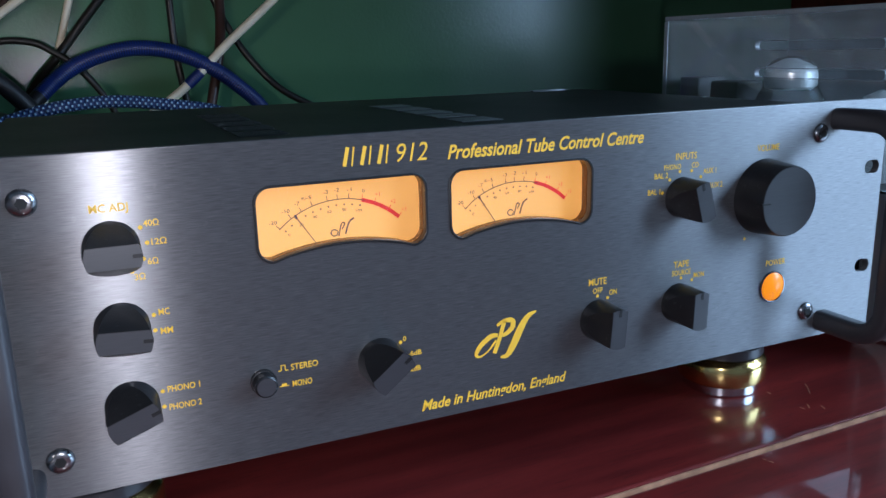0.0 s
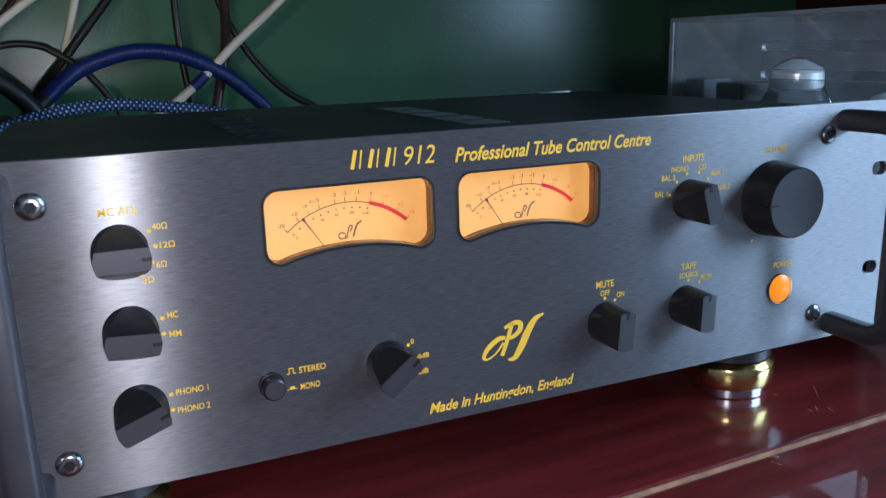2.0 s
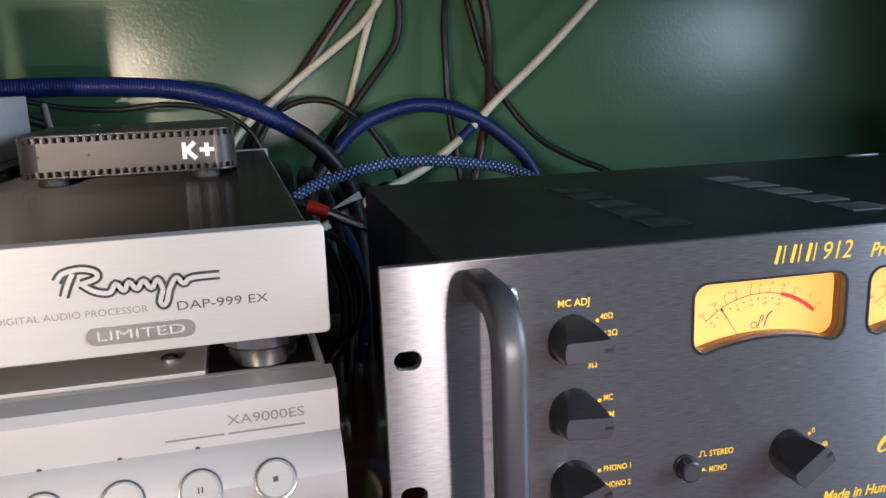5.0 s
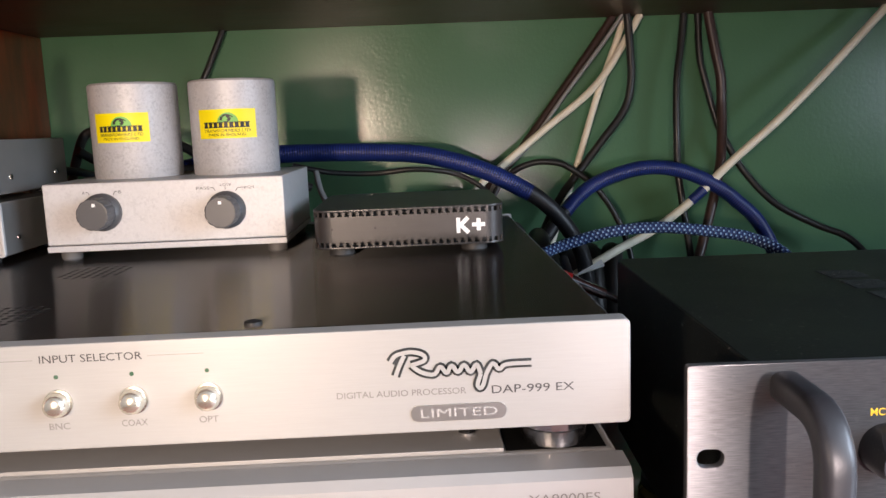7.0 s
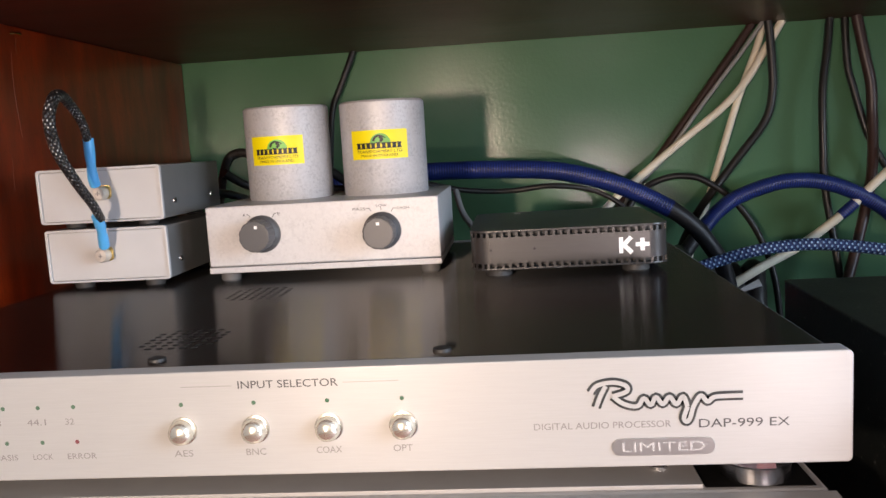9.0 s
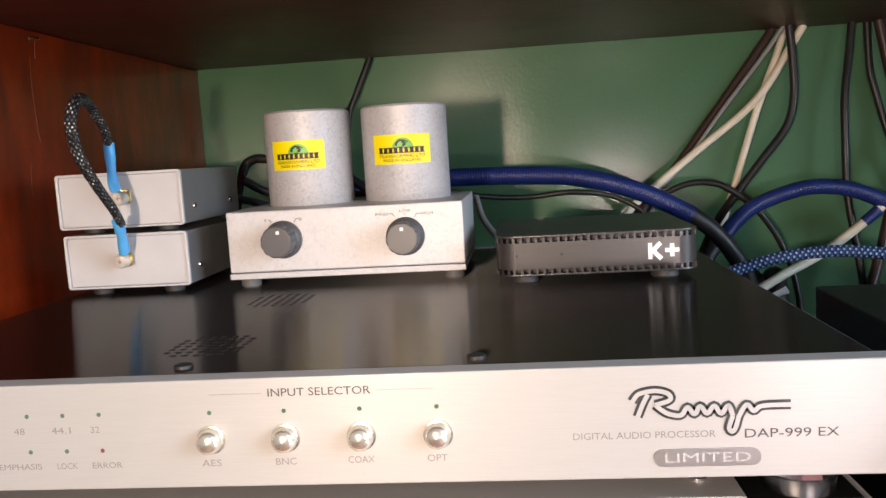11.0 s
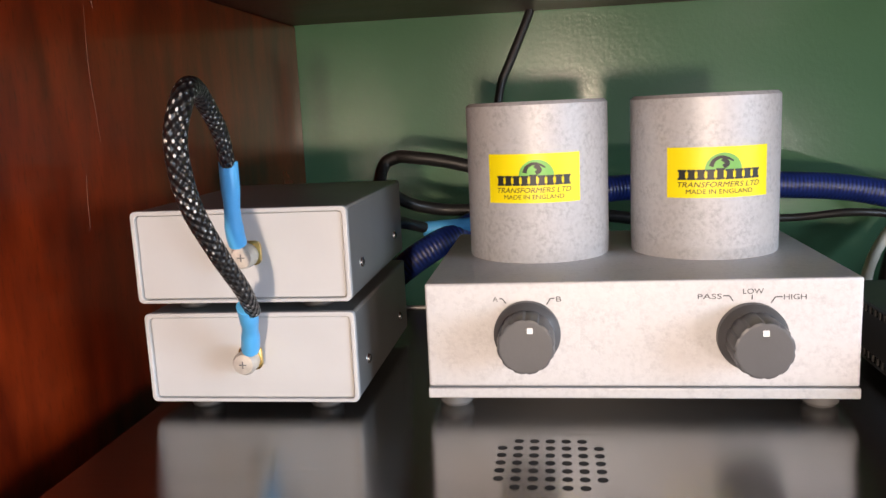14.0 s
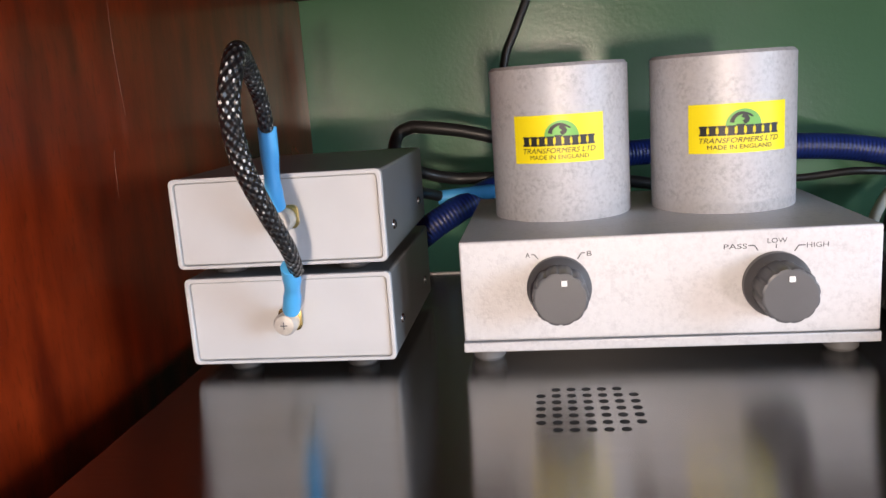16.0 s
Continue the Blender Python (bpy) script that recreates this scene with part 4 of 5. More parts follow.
bmesh.ops.recalc_face_normals(bm, faces=bm.faces)
bmesh.ops.bevel(bm, geom=[e for e in bm.edges if abs(e.verts[0].co.x - e.verts[1].co.x) < 1e-6 and e.verts[0].co.x in (ends[0][0].co.x, SX1) and e.verts[0].co.y < 0.02], offset=0.002, segments=2, affect='EDGES')
pface = part("front_panel", bm, SILVER_SATIN, player, "satin silver front with a raked lower part", 25)
cover = part("cover", box(SX0 + 0.002, SX1 - 0.002, 0.0303, 0.392, 0.030, 0.1528, 0.002), SILVER_TOP, player, "satin silver cover")
# flat black sheet paints the shade of the lower level by the plate
part("recess_shade", box(-0.0650, SX1 - 0.006, 0.0345, 0.200, 0.1527, 0.1531, 0.0001), SHADE_BLACK, cover, "thin black sheet for the shaded recess beside the lid plate")
part("cover_plate", box(-0.40, -0.066, 0.034, 0.30, 0.1526, 0.1545, 0.0003), SILVER_TOP, cover, "raised silver lid plate")
for x in (SX0 + 0.05, SX1 - 0.05):
    for y in (0.06, 0.34):
        part("foot", lathe([(0.022, 0.0), (0.024, 0.002), (0.024, 0.014), (0.018, 0.0168)], (x, y, SHELF), 'Z', 28), DARK_CHROME, player)
s = part("cover_screw", lathe([(0.0040, 0.0), (0.0040, 0.0012), (0.0028, 0.0022), (0.0001, 0.0026)], (-0.0808, 0.0530, 0.1545), 'Z', 18), CHROME, cover, "small chrome screw")
part("screw_socket", lathe([(0.0014, 0.00262), (0.0001, 0.00264)], (-0.0808, 0.0530, 0.1545), 'Z', 6), DARK_HOLE, s, smooth=0)
lettering("XA9000ES", -0.0585, -0.0288, 0.1388, 0.0120, 0.0040, GREY_INK, pface)
part("small_print", bars([(-0.0820, -0.0600, 0.1350, 0.1358), (-0.0585, -0.0288, 0.1350, 0.1358)], 0.0119), GREY_INK, pface, "small unreadable print", 0)
for x in (-0.0704, -0.0988, -0.127):
    part("indicator", disc(x, 0.1305 + 0.0005, 0.0010, 0.0117, 10), DARK_INK, pface, smooth=0)
for i, x in enumerate((-0.0422, -0.0702, -0.0980, -0.1258)):
    tilt = Matrix.Translation((x, 0.0012, 0.1186)) @ Matrix.Rotation(radians(-30), 4, 'X')
    b = lathe([(0.0074, -0.003), (0.0074, 0.0006), (0.0070, 0.0010), (0.0068, 0.0012), (0.0066, 0.0009), (0.0001, 0.0009)], (0, 0, 0), 'Y', 32)
    bmesh.ops.transform(b, matrix=tilt, verts=b.verts)
    rim = lathe([(0.0082, -0.002), (0.0082, 0.0004), (0.0075, 0.0005), (0.0075, -0.002)], (0, 0, 0), 'Y', 32)
    bmesh.ops.transform(rim, matrix=tilt, verts=rim.verts)
    k = part("button", b, SILVER, player, "round silver push button", 30)
    part("button_gap", rim, DARK_CHROME, k, "dark ring round the button", 30)
    sy = bars([(-0.0010, 0.0010, -0.0010, 0.0010)] if i == 0 else [(-0.0010, -0.0004, -0.0011, 0.0011), (0.0004, 0.0010, -0.0011, 0.0011)], -0.0009)
    if i > 1:
        sy.free()
        sy = bmesh.new()
        sy.faces.new([sy.verts.new((px, -0.00105, pz)) for px, pz in ((-0.0009, -0.0012), (0.0012, 0.0), (-0.0009, 0.0012))])
    bmesh.ops.transform(sy, matrix=tilt, verts=sy.verts)
    part("button_symbol", sy, DARK_INK, k, smooth=0)

# ---- the things on the black lid ----
LID = 0.2145
PY = 0.227
trafo = thing("transformer_box", (-0.2628, 0.285, LID), "silver hammer-finish step-up box with two transformer cans and two dark knobs", "step-up transformer")
part("chassis", box(-0.3400, -0.1858, PY, 0.345, 0.2262, 0.2660, 0.0009), HAMMER, trafo, "silver hammer-enamel chassis")
part("base_plate", box(-0.3403, -0.1855, PY - 0.0006, 0.3455, 0.2218, 0.2258, 0.0005), HAMMER, trafo, "silver hammer-enamel base plate")
for x in (-0.3315, -0.1945):
    for y in (0.242, 0.330):
        part("foot", lathe([(0.0052, 0.0), (0.0066, 0.0015), (0.0066, 0.0068), (0.0060, 0.0074)], (x, y, LID), 'Z', 20), GREY_RUBBER, trafo)
for cx, (a0, a1) in ((-0.2985, (-39, 35)), (-0.2285, (-37, 41))):
    cy, r, z0, z1 = 0.2925, 0.0302, 0.2660, 0.3312
    can = part("can", lathe([(r - 0.0003, 0.0), (r, 0.0006), (r, z1 - z0 - 0.0014), (r - 0.0014, z1 - z0), (0.0005, z1 - z0 + 0.0002)], (cx, cy, z0), 'Z', 64), CAN_HAMMER, trafo, "silver hammer-enamel transformer can", 30)
    bend = (cx, cy, r)
    lab = bmesh.new()
    lz0, lz1 = 0.2908, 0.3106
    cols = [cx + r * radians(a0 + (a1 - a0) * i / 16) for i in range(17)]
    rows = [[lab.verts.new((x, cy - r - 0.0002, z)) for z in (lz0, lz1)] for x in cols]
    for p, q in zip(rows, rows[1:]):
        lab.faces.new((p[0], q[0], q[1], p[1]))
    me = bpy.data.meshes.new("label")
    lab.to_mesh(me)
    lab.free()
    wrap(me, bend)
    label = part("label", me, YELLOW, can, "yellow paper label with dark print")
    mid = (cols[0] + cols[-1]) / 2
    yy = cy - r - 0.0002

    def wrapped(bm, mt, name="label_print", lift=0.0):
        me = bpy.data.meshes.new(name)
        bm.to_mesh(me)
        bm.free()
        wrap(me, bend)
        part(name, me, mt, label, smooth=0)
    dome = bmesh.new()
    ribs = [(mid + 0.0012 - 0.0071 * math.cos(math.pi * i / 14), 0.3017 + 0.0066 * math.sin(math.pi * i / 14)) for i in range(15)]
    ribs = [[dome.verts.new((x, yy - 0.00015, z)) for z in (0.3016, top)] for x, top in ribs]
    for p, q in zip(ribs, ribs[1:]):
        dome.faces.new((p[0], q[0], q[1], p[1]))
    wrapped(dome, LABEL_GREEN, "green_disc")
    wrapped(stroke([(mid - 0.0035, 0.3030), (mid - 0.0026, 0.3052), (mid - 0.0002, 0.3066), (mid + 0.0026, 0.3062), (mid + 0.0048, 0.3050)], lambda t: 0.0018 - 0.0012 * t, yy, 5, 0.0003), LABEL_BLACK, "emblem")
    wrapped(stroke([(mid + 0.0006, 0.3060), (mid + 0.0026, 0.3042), (mid + 0.0010, 0.3028)], 0.0018, yy, 4, 0.0003), LABEL_BLACK, "emblem")
    wide = (cols[-1] - cols[0]) * 0.39
    # maker's name as plain blocks
    n = 9
    for i in range(n):
        xa, xb = mid - wide + 2 * wide * i / n, mid - wide + 2 * wide * (i + 1) / n - 0.00022
        w, lo, hi = xb - xa, 0.2979, 0.3019 + 0.0004 * (i == 4)
        wrapped(bars([(xa, xb, lo, lo + 0.0008), (xa + w * 0.13, xb - w * 0.13, lo + 0.0008, hi - 0.0008), (xa, xb, hi - 0.0008, hi)], yy, 0.0003), LABEL_BLACK, "name_block")
    lettering("TRANSFORMERS LTD", mid - wide, mid + wide, 0.2950, yy, 0.0021, LABEL_BLACK, label, slant=0.25, thick=0.0003, bend=bend)
    lettering("MADE IN ENGLAND", mid - wide * 0.8, mid + wide * 0.8, 0.2924, yy, 0.0018, LABEL_BLACK, label, thick=0.0003, bend=bend)


def fluted_knob(x, z, turn):
    n = 72
    bm = bmesh.new()
    rows = []
    for rad, h, flute in ((0.0122, 0.0, 0), (0.0122, 0.0030, 0), (0.0112, 0.0045, 0), (0.0100, 0.0055, 0.05), (0.0103, 0.0170, 0.06), (0.0098, 0.0188, 0.05), (0.0090, 0.0190, 0.0)):
        row = []
        for i in range(n):
            a = 2 * math.pi * i / n
            q = rad * (1 - flute * max(0.0, math.cos(12 * a + 0.3)) ** 3)
            row.append(bm.verts.new((x + q * math.cos(a), PY - h, z + q * math.sin(a))))
        rows.append(row)
    for a, b in zip(rows, rows[1:]):
        for k in range(n):
            bm.faces.new((a[k], a[(k + 1) % n], b[(k + 1) % n], b[k]))
    bm.faces.new(rows[-1])
    bmesh.ops.recalc_face_normals(bm, faces=bm.faces)
    k = part("knob", bm, GREY_KNOB, trafo, "charcoal fluted rotary knob", 30)
    c = math.radians(turn)
    part("pointer_mark", box(x + 0.0062 * math.cos(c) - 0.0010, x + 0.0062 * math.cos(c) + 0.0010, PY - 0.0193, PY - 0.0188, z + 0.0062 * math.sin(c) - 0.0010, z + 0.0062 * math.sin(c) + 0.0010), WHITE_INK, k, "white square pointer mark")


fluted_knob(-0.3024, 0.2470, 75)
fluted_knob(-0.2230, 0.2453, 88)
for txt, x0, x1, z in (("A", -0.3147, -0.3129, 0.2589), ("B", -0.2916, -0.2897, 0.2587), ("PASS", -0.2417, -0.2334, 0.2589), ("LOW", -0.2262, -0.2192, 0.2606), ("HIGH", -0.2124, -0.2048, 0.2584)):
    lettering(txt, x0, x1, z, PY, 0.0019, DARK_INK, trafo)
for pts in (((-0.3123, 0.2600), (-0.3112, 0.2600), (-0.3099, 0.2582)), ((-0.2922, 0.2599), (-0.2937, 0.2599), (-0.2951, 0.2576)), ((-0.2330, 0.2600), (-0.2308, 0.2600), (-0.2295, 0.2580)), ((-0.2231, 0.2602), (-0.2231, 0.2586)), ((-0.2128, 0.2594), (-0.2152, 0.2594), (-0.2167, 0.2572))):
    for a, b in zip(pts, pts[1:]):
        part("tick_line", stroke([a, b], 0.0004, PY, 1), DARK_INK, trafo, smooth=0)


def small_box(x0, x1, z0, z1, below, label):
    t = thing("small_box", ((x0 + x1) / 2, 0.28, below), label, "small metal box", "stacked small boxes")
    y0, y1 = 0.226, 0.3335
    part("sleeve", box(x0 + 0.0004, x1 - 0.0004, y0 + 0.002, y1, z0 + 0.0004, z1 - 0.0004, 0.001), BOX_GREY, t, "grey enamelled metal sleeve")
    part("bezel", plate([rounded(x0, x1, z0, z1, 0.0022, 4), rounded(x0 + 0.0018, x1 - 0.0018, z0 + 0.0014, z1 - 0.0018, 0.0016, 4)], y0, y0 + 0.003, 0.0004), BOX_WHITE, t, "pale raised rim")
    part("front_plate", plate([rounded(x0 + 0.0021, x1 - 0.0021, z0 + 0.0017, z1 - 0.0021, 0.0014, 4)], y0 + 0.0012, y0 + 0.0028, 0.0003), BOX_WHITE, t, "pale grey front plate")
    for y in (0.2465, 0.314):
        m = Matrix.Translation((x1 - 0.0004, y, z0 + 0.0112)) @ Matrix.Rotation(radians(90), 4, 'Z')
        b = lathe([(0.0021, 0.0), (0.0019, 0.0007), (0.0008, 0.0010), (0.0001, 0.0010)], (0, 0, 0), 'Y', 14)
        bmesh.ops.transform(b, matrix=m, verts=b.verts)
        sc = part("side_screw", b, CHROME, t)
        c = box(-0.0011, 0.0011, -0.00115, -0.00095, -0.0003, 0.0003)
        box(-0.0003, 0.0003, -0.00115, -0.00095, -0.0011, 0.0011, bm=c)
        bmesh.ops.transform(c, matrix=m, verts=c.verts)
        part("cross_slot", c, DARK_HOLE, sc, smooth=0)
    for x in (x0 + 0.017, x1 - 0.017):
        for y in (0.240, 0.320):
            part("foot", lathe([(0.0056, 0.0), (0.0066, 0.0010), (0.0066, z0 - below)], (x, y, below), 'Z', 18), RUBBER, t)
    return t


small_box(-0.4518, -0.3673, 0.2200, 0.2560, LID, "pale-fronted grey metal box on rubber feet")
small_box(-0.4532, -0.3677, 0.2600, 0.2963, 0.2560, "pale-fronted grey metal box stacked on a like one")

jumper = thing("jumper_cable", (-0.408, 0.2185, 0.2390), "black braided looped lead with sky-blue shrink sleeves joining the two boxes", "cable")
part("braid", sweep([(-0.4042, 0.2085, 0.3125), (-0.4022, 0.199, 0.3255), (-0.3988, 0.178, 0.3375), (-0.3950, 0.163, 0.3392), (-0.3932, 0.153, 0.3345), (-0.3945, 0.150, 0.3235), (-0.3947, 0.155, 0.3070), (-0.3935, 0.168, 0.2900), (-0.3925, 0.183, 0.2745), (-0.3945, 0.195, 0.2645)], lambda t: 0.0026 + 0.0008 * math.sin(math.pi * t), 14, 10), BLACK_BRAID, jumper, "black woven sleeve with glints put into its colour")
for pts in ([(-0.4042, 0.2085, 0.3150), (-0.4044, 0.2088, 0.3030), (-0.4048, 0.2100, 0.2910), (-0.4052, 0.2130, 0.2852)], [(-0.3962, 0.1935, 0.2665), (-0.3985, 0.2010, 0.2590), (-0.4015, 0.2080, 0.2515), (-0.4040, 0.2130, 0.2455)]):
    part("sleeve", sweep(pts, lambda t: 0.0034 - 0.0005 * max(0.0, math.sin(9 * t - 2.6)), 14, 6), SKY_SLEEVE, jumper, "sky-blue shrink sleeve")
for x, z in ((-0.4052, 0.2795), (-0.4082, 0.2388)):
    part("lug", plate([rounded(x - 0.0042, x + 0.0050, z - 0.0040, z + 0.0052, 0.0022, 3)], 0.2215, 0.2228), BRASS, jumper, "brass spade lug")
    t = part("terminal_screw", lathe([(0.0026, 0.0), (0.0044, 0.0010), (0.0046, 0.0058), (0.0038, 0.0074), (0.0001, 0.0078)], (x, 0.2222, z), 'Y', 18), NICKEL, jumper, "nickel terminal screw", 30)
    c = box(x - 0.0014, x + 0.0014, 0.2143, 0.2147, z - 0.0002, z + 0.0002)
    box(x - 0.0002, x + 0.0002, 0.2143, 0.2147, z - 0.0014, z + 0.0014, bm=c)
    part("cross_slot", c, GREY_RUBBER, t, smooth=0)

# ---- flat black set-top box ----
KX0, KX1, KY0, KY1, KZ0, KZ1 = -0.1657, -0.0453, 0.201, 0.319, 0.2197, 0.2444
kbox = thing("set_top_box", ((KX0 + KX1) / 2, 0.25, LID), "flat black set-top box with a band of square vents", "set-top box")


def round_slab(x0, x1, y0, y1, z0, z1, r, bevel=0.0):
    me = plate([rounded(x0, x1, y0, y1, r, 6)], z0, z1, bevel)
    me.transform(Matrix(((1, 0, 0, 0), (0, 0, 1, 0), (0, 1, 0, 0), (0, 0, 0, 1))))
    me.flip_normals()
    return me


part("body", round_slab(KX0 + 0.007, KX1 - 0.007, KY0 + 0.007, KY1 - 0.007, KZ0 + 0.001, KZ1 - 0.001, 0.006), RUBBER, kbox, "black inner body")
part("top_plate", round_slab(KX0, KX1, KY0, KY1, KZ1 - 0.0016, KZ1, 0.012, 0.0005), BOX_BLACK, kbox, "black top plate")
band = part("front_band", round_slab(KX0 + 0.0004, KX1 - 0.0004, KY0 + 0.0002, KY1 - 0.0004, KZ0 + 0.0042, KZ1 - 0.0044, 0.0118), BOX_FRONT, kbox, "satin grey-brown band")
part("bottom_plate", round_slab(KX0, KX1, KY0, KY1, KZ0, KZ0 + 0.0014, 0.012, 0.0005), BOX_BLACK, kbox, "black bottom plate")


def k_perimeter(n_side, n_front):
    """Places round the front and the sides where the vents' bars stand."""
    out = []
    for i in range(n_front):
        out.append((KX0 + 0.011 + (KX1 - KX0 - 0.022) * i / (n_front - 1), KY0 + 0.0006, 0))
    for i in range(n_side):
        y = KY0 + 0.013 + (KY1 - KY0 - 0.026) * i / (n_side - 1)
        out += [(KX0 + 0.0006, y, 90), (KX1 - 0.0006, y, 90)]
    for k in range(1, 4):
        a = radians(180 + 22.5 * k)
        out += [(KX0 + 0.012 + 0.0114 * math.cos(a), KY0 + 0.012 + 0.0114 * math.sin(a), -90 + 22.5 * k * 1), (KX1 - 0.012 - 0.0114 * math.cos(a), KY0 + 0.012 + 0.0114 * math.sin(a), 90 - 22.5 * k)]
    return out


for x, y, a in k_perimeter(20, 23):
    for z0, z1 in ((KZ0 + 0.0013, KZ0 + 0.0043), (KZ1 - 0.0045, KZ1 - 0.0015)):
        b = box(-0.0008, 0.0008, -0.0005, 0.0004, z0, z1)
        bmesh.ops.transform(b, matrix=Matrix.Translation((x, y, 0)) @ Matrix.Rotation(radians(a), 4, 'Z'), verts=b.verts)
        part("vent_bar", b, BOX_FRONT, kbox, smooth=0)
for x in (KX0 + 0.017, KX1 - 0.019):
    for y in (KY0 + 0.012, KY1 - 0.02):
        part("foot", lathe([(0.0072, 0.0), (0.0084, 0.0012), (0.0080, KZ0 - LID)], (x, y, LID), 'Z', 20), RUBBER, kbox)
ky = KY0 + 0.0002
part("emblem", bars([(-0.0757, -0.0733, 0.2270, 0.2366), (-0.0631, -0.0605, 0.2281, 0.2358), (-0.0659, -0.0631, 0.2307, 0.2332), (-0.0605, -0.0577, 0.2307, 0.2332)], ky), WHITE_INK, band, "white maker's mark", 0)
for q in (((-0.0733, 0.2317), (-0.0684, 0.2366)), ((-0.0728, 0.2319), (-0.0681, 0.2270))):
    part("emblem", stroke(list(q), 0.0026, ky, 1, 0.0003 + 0.00015 * (q[1][1] < 0.23)), WHITE_INK, band, smooth=0)
for x in (-0.1530, -0.1264):
    part("sensor", disc(x, 0.2323, 0.0008, ky, 10), DARK_HOLE, band, smooth=0)
part("top_mark", box(-0.138, -0.133, 0.307, 0.3095, KZ1, KZ1 + 0.0002), GREY_CABLE, kbox, smooth=0)


# ---- cables behind ----
def cable(name, label, points, r, material, segs=12, sub=8, category="cable"):
    t = thing(name, points[0], label, category)
    part("jacket", sweep(points, r, segs, sub), material, t)
    return t


c = cable("power_cable", "thick ribbed dark-blue sleeved power cable arching behind the boxes", [(-0.40, 0.425, 0.222), (-0.372, 0.43, 0.242), (-0.335, 0.455, 0.258), (-0.275, 0.49, 0.269), (-0.2233, 0.5, 0.272), (-0.140, 0.5, 0.270), (-0.0866, 0.5, 0.2644), (-0.0334, 0.5, 0.248), (0.012, 0.5, 0.224)], 0.0088, BLUE_CABLE, 16)
part("end_sleeve", sweep([(0.008, 0.5, 0.227), (0.030, 0.502, 0.210), (0.050, 0.505, 0.186), (0.066, 0.51, 0.155), (0.072, 0.51, 0.10), (0.072, 0.50, SHELF + 0.008)], 0.0082, 14), BLACK_SLEEVE, c, "black shrink sleeve")
c = cable("power_cable", "dark-blue sleeved power cable looping over beside the preamplifier", [(0.058, 0.565, 0.196), (0.0725, 0.575, 0.209), (0.092, 0.58, 0.2225), (0.118, 0.58, 0.233), (0.146, 0.58, 0.239), (0.176, 0.58, 0.2375), (0.2035, 0.58, 0.229), (0.230, 0.58, 0.215), (0.251, 0.58, 0.199), (0.2776, 0.578, 0.171), (0.296, 0.57, 0.12), (0.30, 0.56, SHELF + 0.008)], 0.0078, BLUE_CABLE, 16)
part("end_sleeve", sweep([(0.060, 0.566, 0.198), (0.046, 0.56, 0.184), (0.026, 0.545, 0.160), (0.008, 0.53, 0.13), (0.0, 0.52, 0.09), (0.0, 0.51, SHELF + 0.008)], 0.0076, 14), BLACK_SLEEVE, c, "black shrink sleeve")
cable("signal_cable", "blue-and-white chequered braided signal cable draped behind the preamplifier", [(-0.012, 0.40, 0.160), (0.006, 0.41, 0.174), (0.028, 0.42, 0.1815), (0.070, 0.42, 0.1920), (0.114, 0.42, 0.1950), (0.159, 0.42, 0.1900), (0.2015, 0.415, 0.1816), (0.225, 0.39, 0.165), (0.23, 0.36, 0.13), (0.23, 0.30, 0.11)], 0.0052, BLUE_BRAID, 14, 10)
c = cable("mains_lead", "cream lead with a blue band running to the upper shelf", [(0.03, 0.50, 0.125), (0.075, 0.525, 0.142), (0.115, 0.555, 0.155), (0.1585, 0.575, 0.1715), (0.2047, 0.578, 0.2045), (0.2435, 0.58, 0.2405), (0.299, 0.58, 0.288), (0.36, 0.59, 0.343), (0.43, 0.61, UPPER)], 0.0046, CREAM_CABLE)
part("blue_band", sweep([(0.1995, 0.5780, 0.2005), (0.2070, 0.578, 0.2067), (0.2140, 0.578, 0.2130)], 0.0056, 12), BLUE_CABLE, c, "blue band on the lead")
cable("mains_lead", "cream lead hanging diagonally from the shelf above", [(0.156, 0.622, UPPER), (0.140, 0.622, 0.381), (0.118, 0.62, 0.347), (0.093, 0.62, 0.320), (0.045, 0.615, 0.284), (0.0, 0.605, 0.250), (-0.030, 0.60, 0.226), (-0.055, 0.58, 0.195), (-0.07, 0.55, 0.15)], 0.0042, CREAM_CABLE)
cable("mains_lead", "cream lead hanging steeply from the shelf above", [(0.140, 0.632, UPPER), (0.133, 0.63, 0.385), (0.118, 0.627, 0.347), (0.104, 0.622, 0.311), (0.087, 0.62, 0.257), (0.072, 0.615, 0.214), (0.05, 0.60, 0.16), (0.04, 0.58, 0.10)], 0.0038, CREAM_CABLE)
cable("mains_lead", "dark brown lead hanging from the shelf above", [(0.128, 0.634, UPPER), (0.105, 0.633, 0.375), (0.060, 0.63, 0.315), (0.015, 0.622, 0.258), (-0.020, 0.61, 0.222), (-0.04, 0.59, 0.18), (-0.05, 0.57, 0.12)], 0.0046, BROWN_CABLE)
cable("thin_lead", "grey thin lead hanging from the shelf above", [(0.135, 0.618, UPPER), (0.112, 0.622, 0.375), (0.070, 0.622, 0.322), (0.03, 0.618, 0.27), (-0.01, 0.606, 0.232), (-0.03, 0.59, 0.19)], 0.0022, GREY_CABLE)
cable("mains_lead", "black lead bending down from the shelf above", [(0.139, 0.614, UPPER), (0.142, 0.614, 0.375), (0.143, 0.613, 0.335), (0.135, 0.612, 0.303), (0.108, 0.61, 0.268), (0.082, 0.607, 0.236), (0.055, 0.59, 0.205), (0.03, 0.56, 0.165), (0.02, 0.54, 0.11)], 0.0044, BLACK_CABLE)
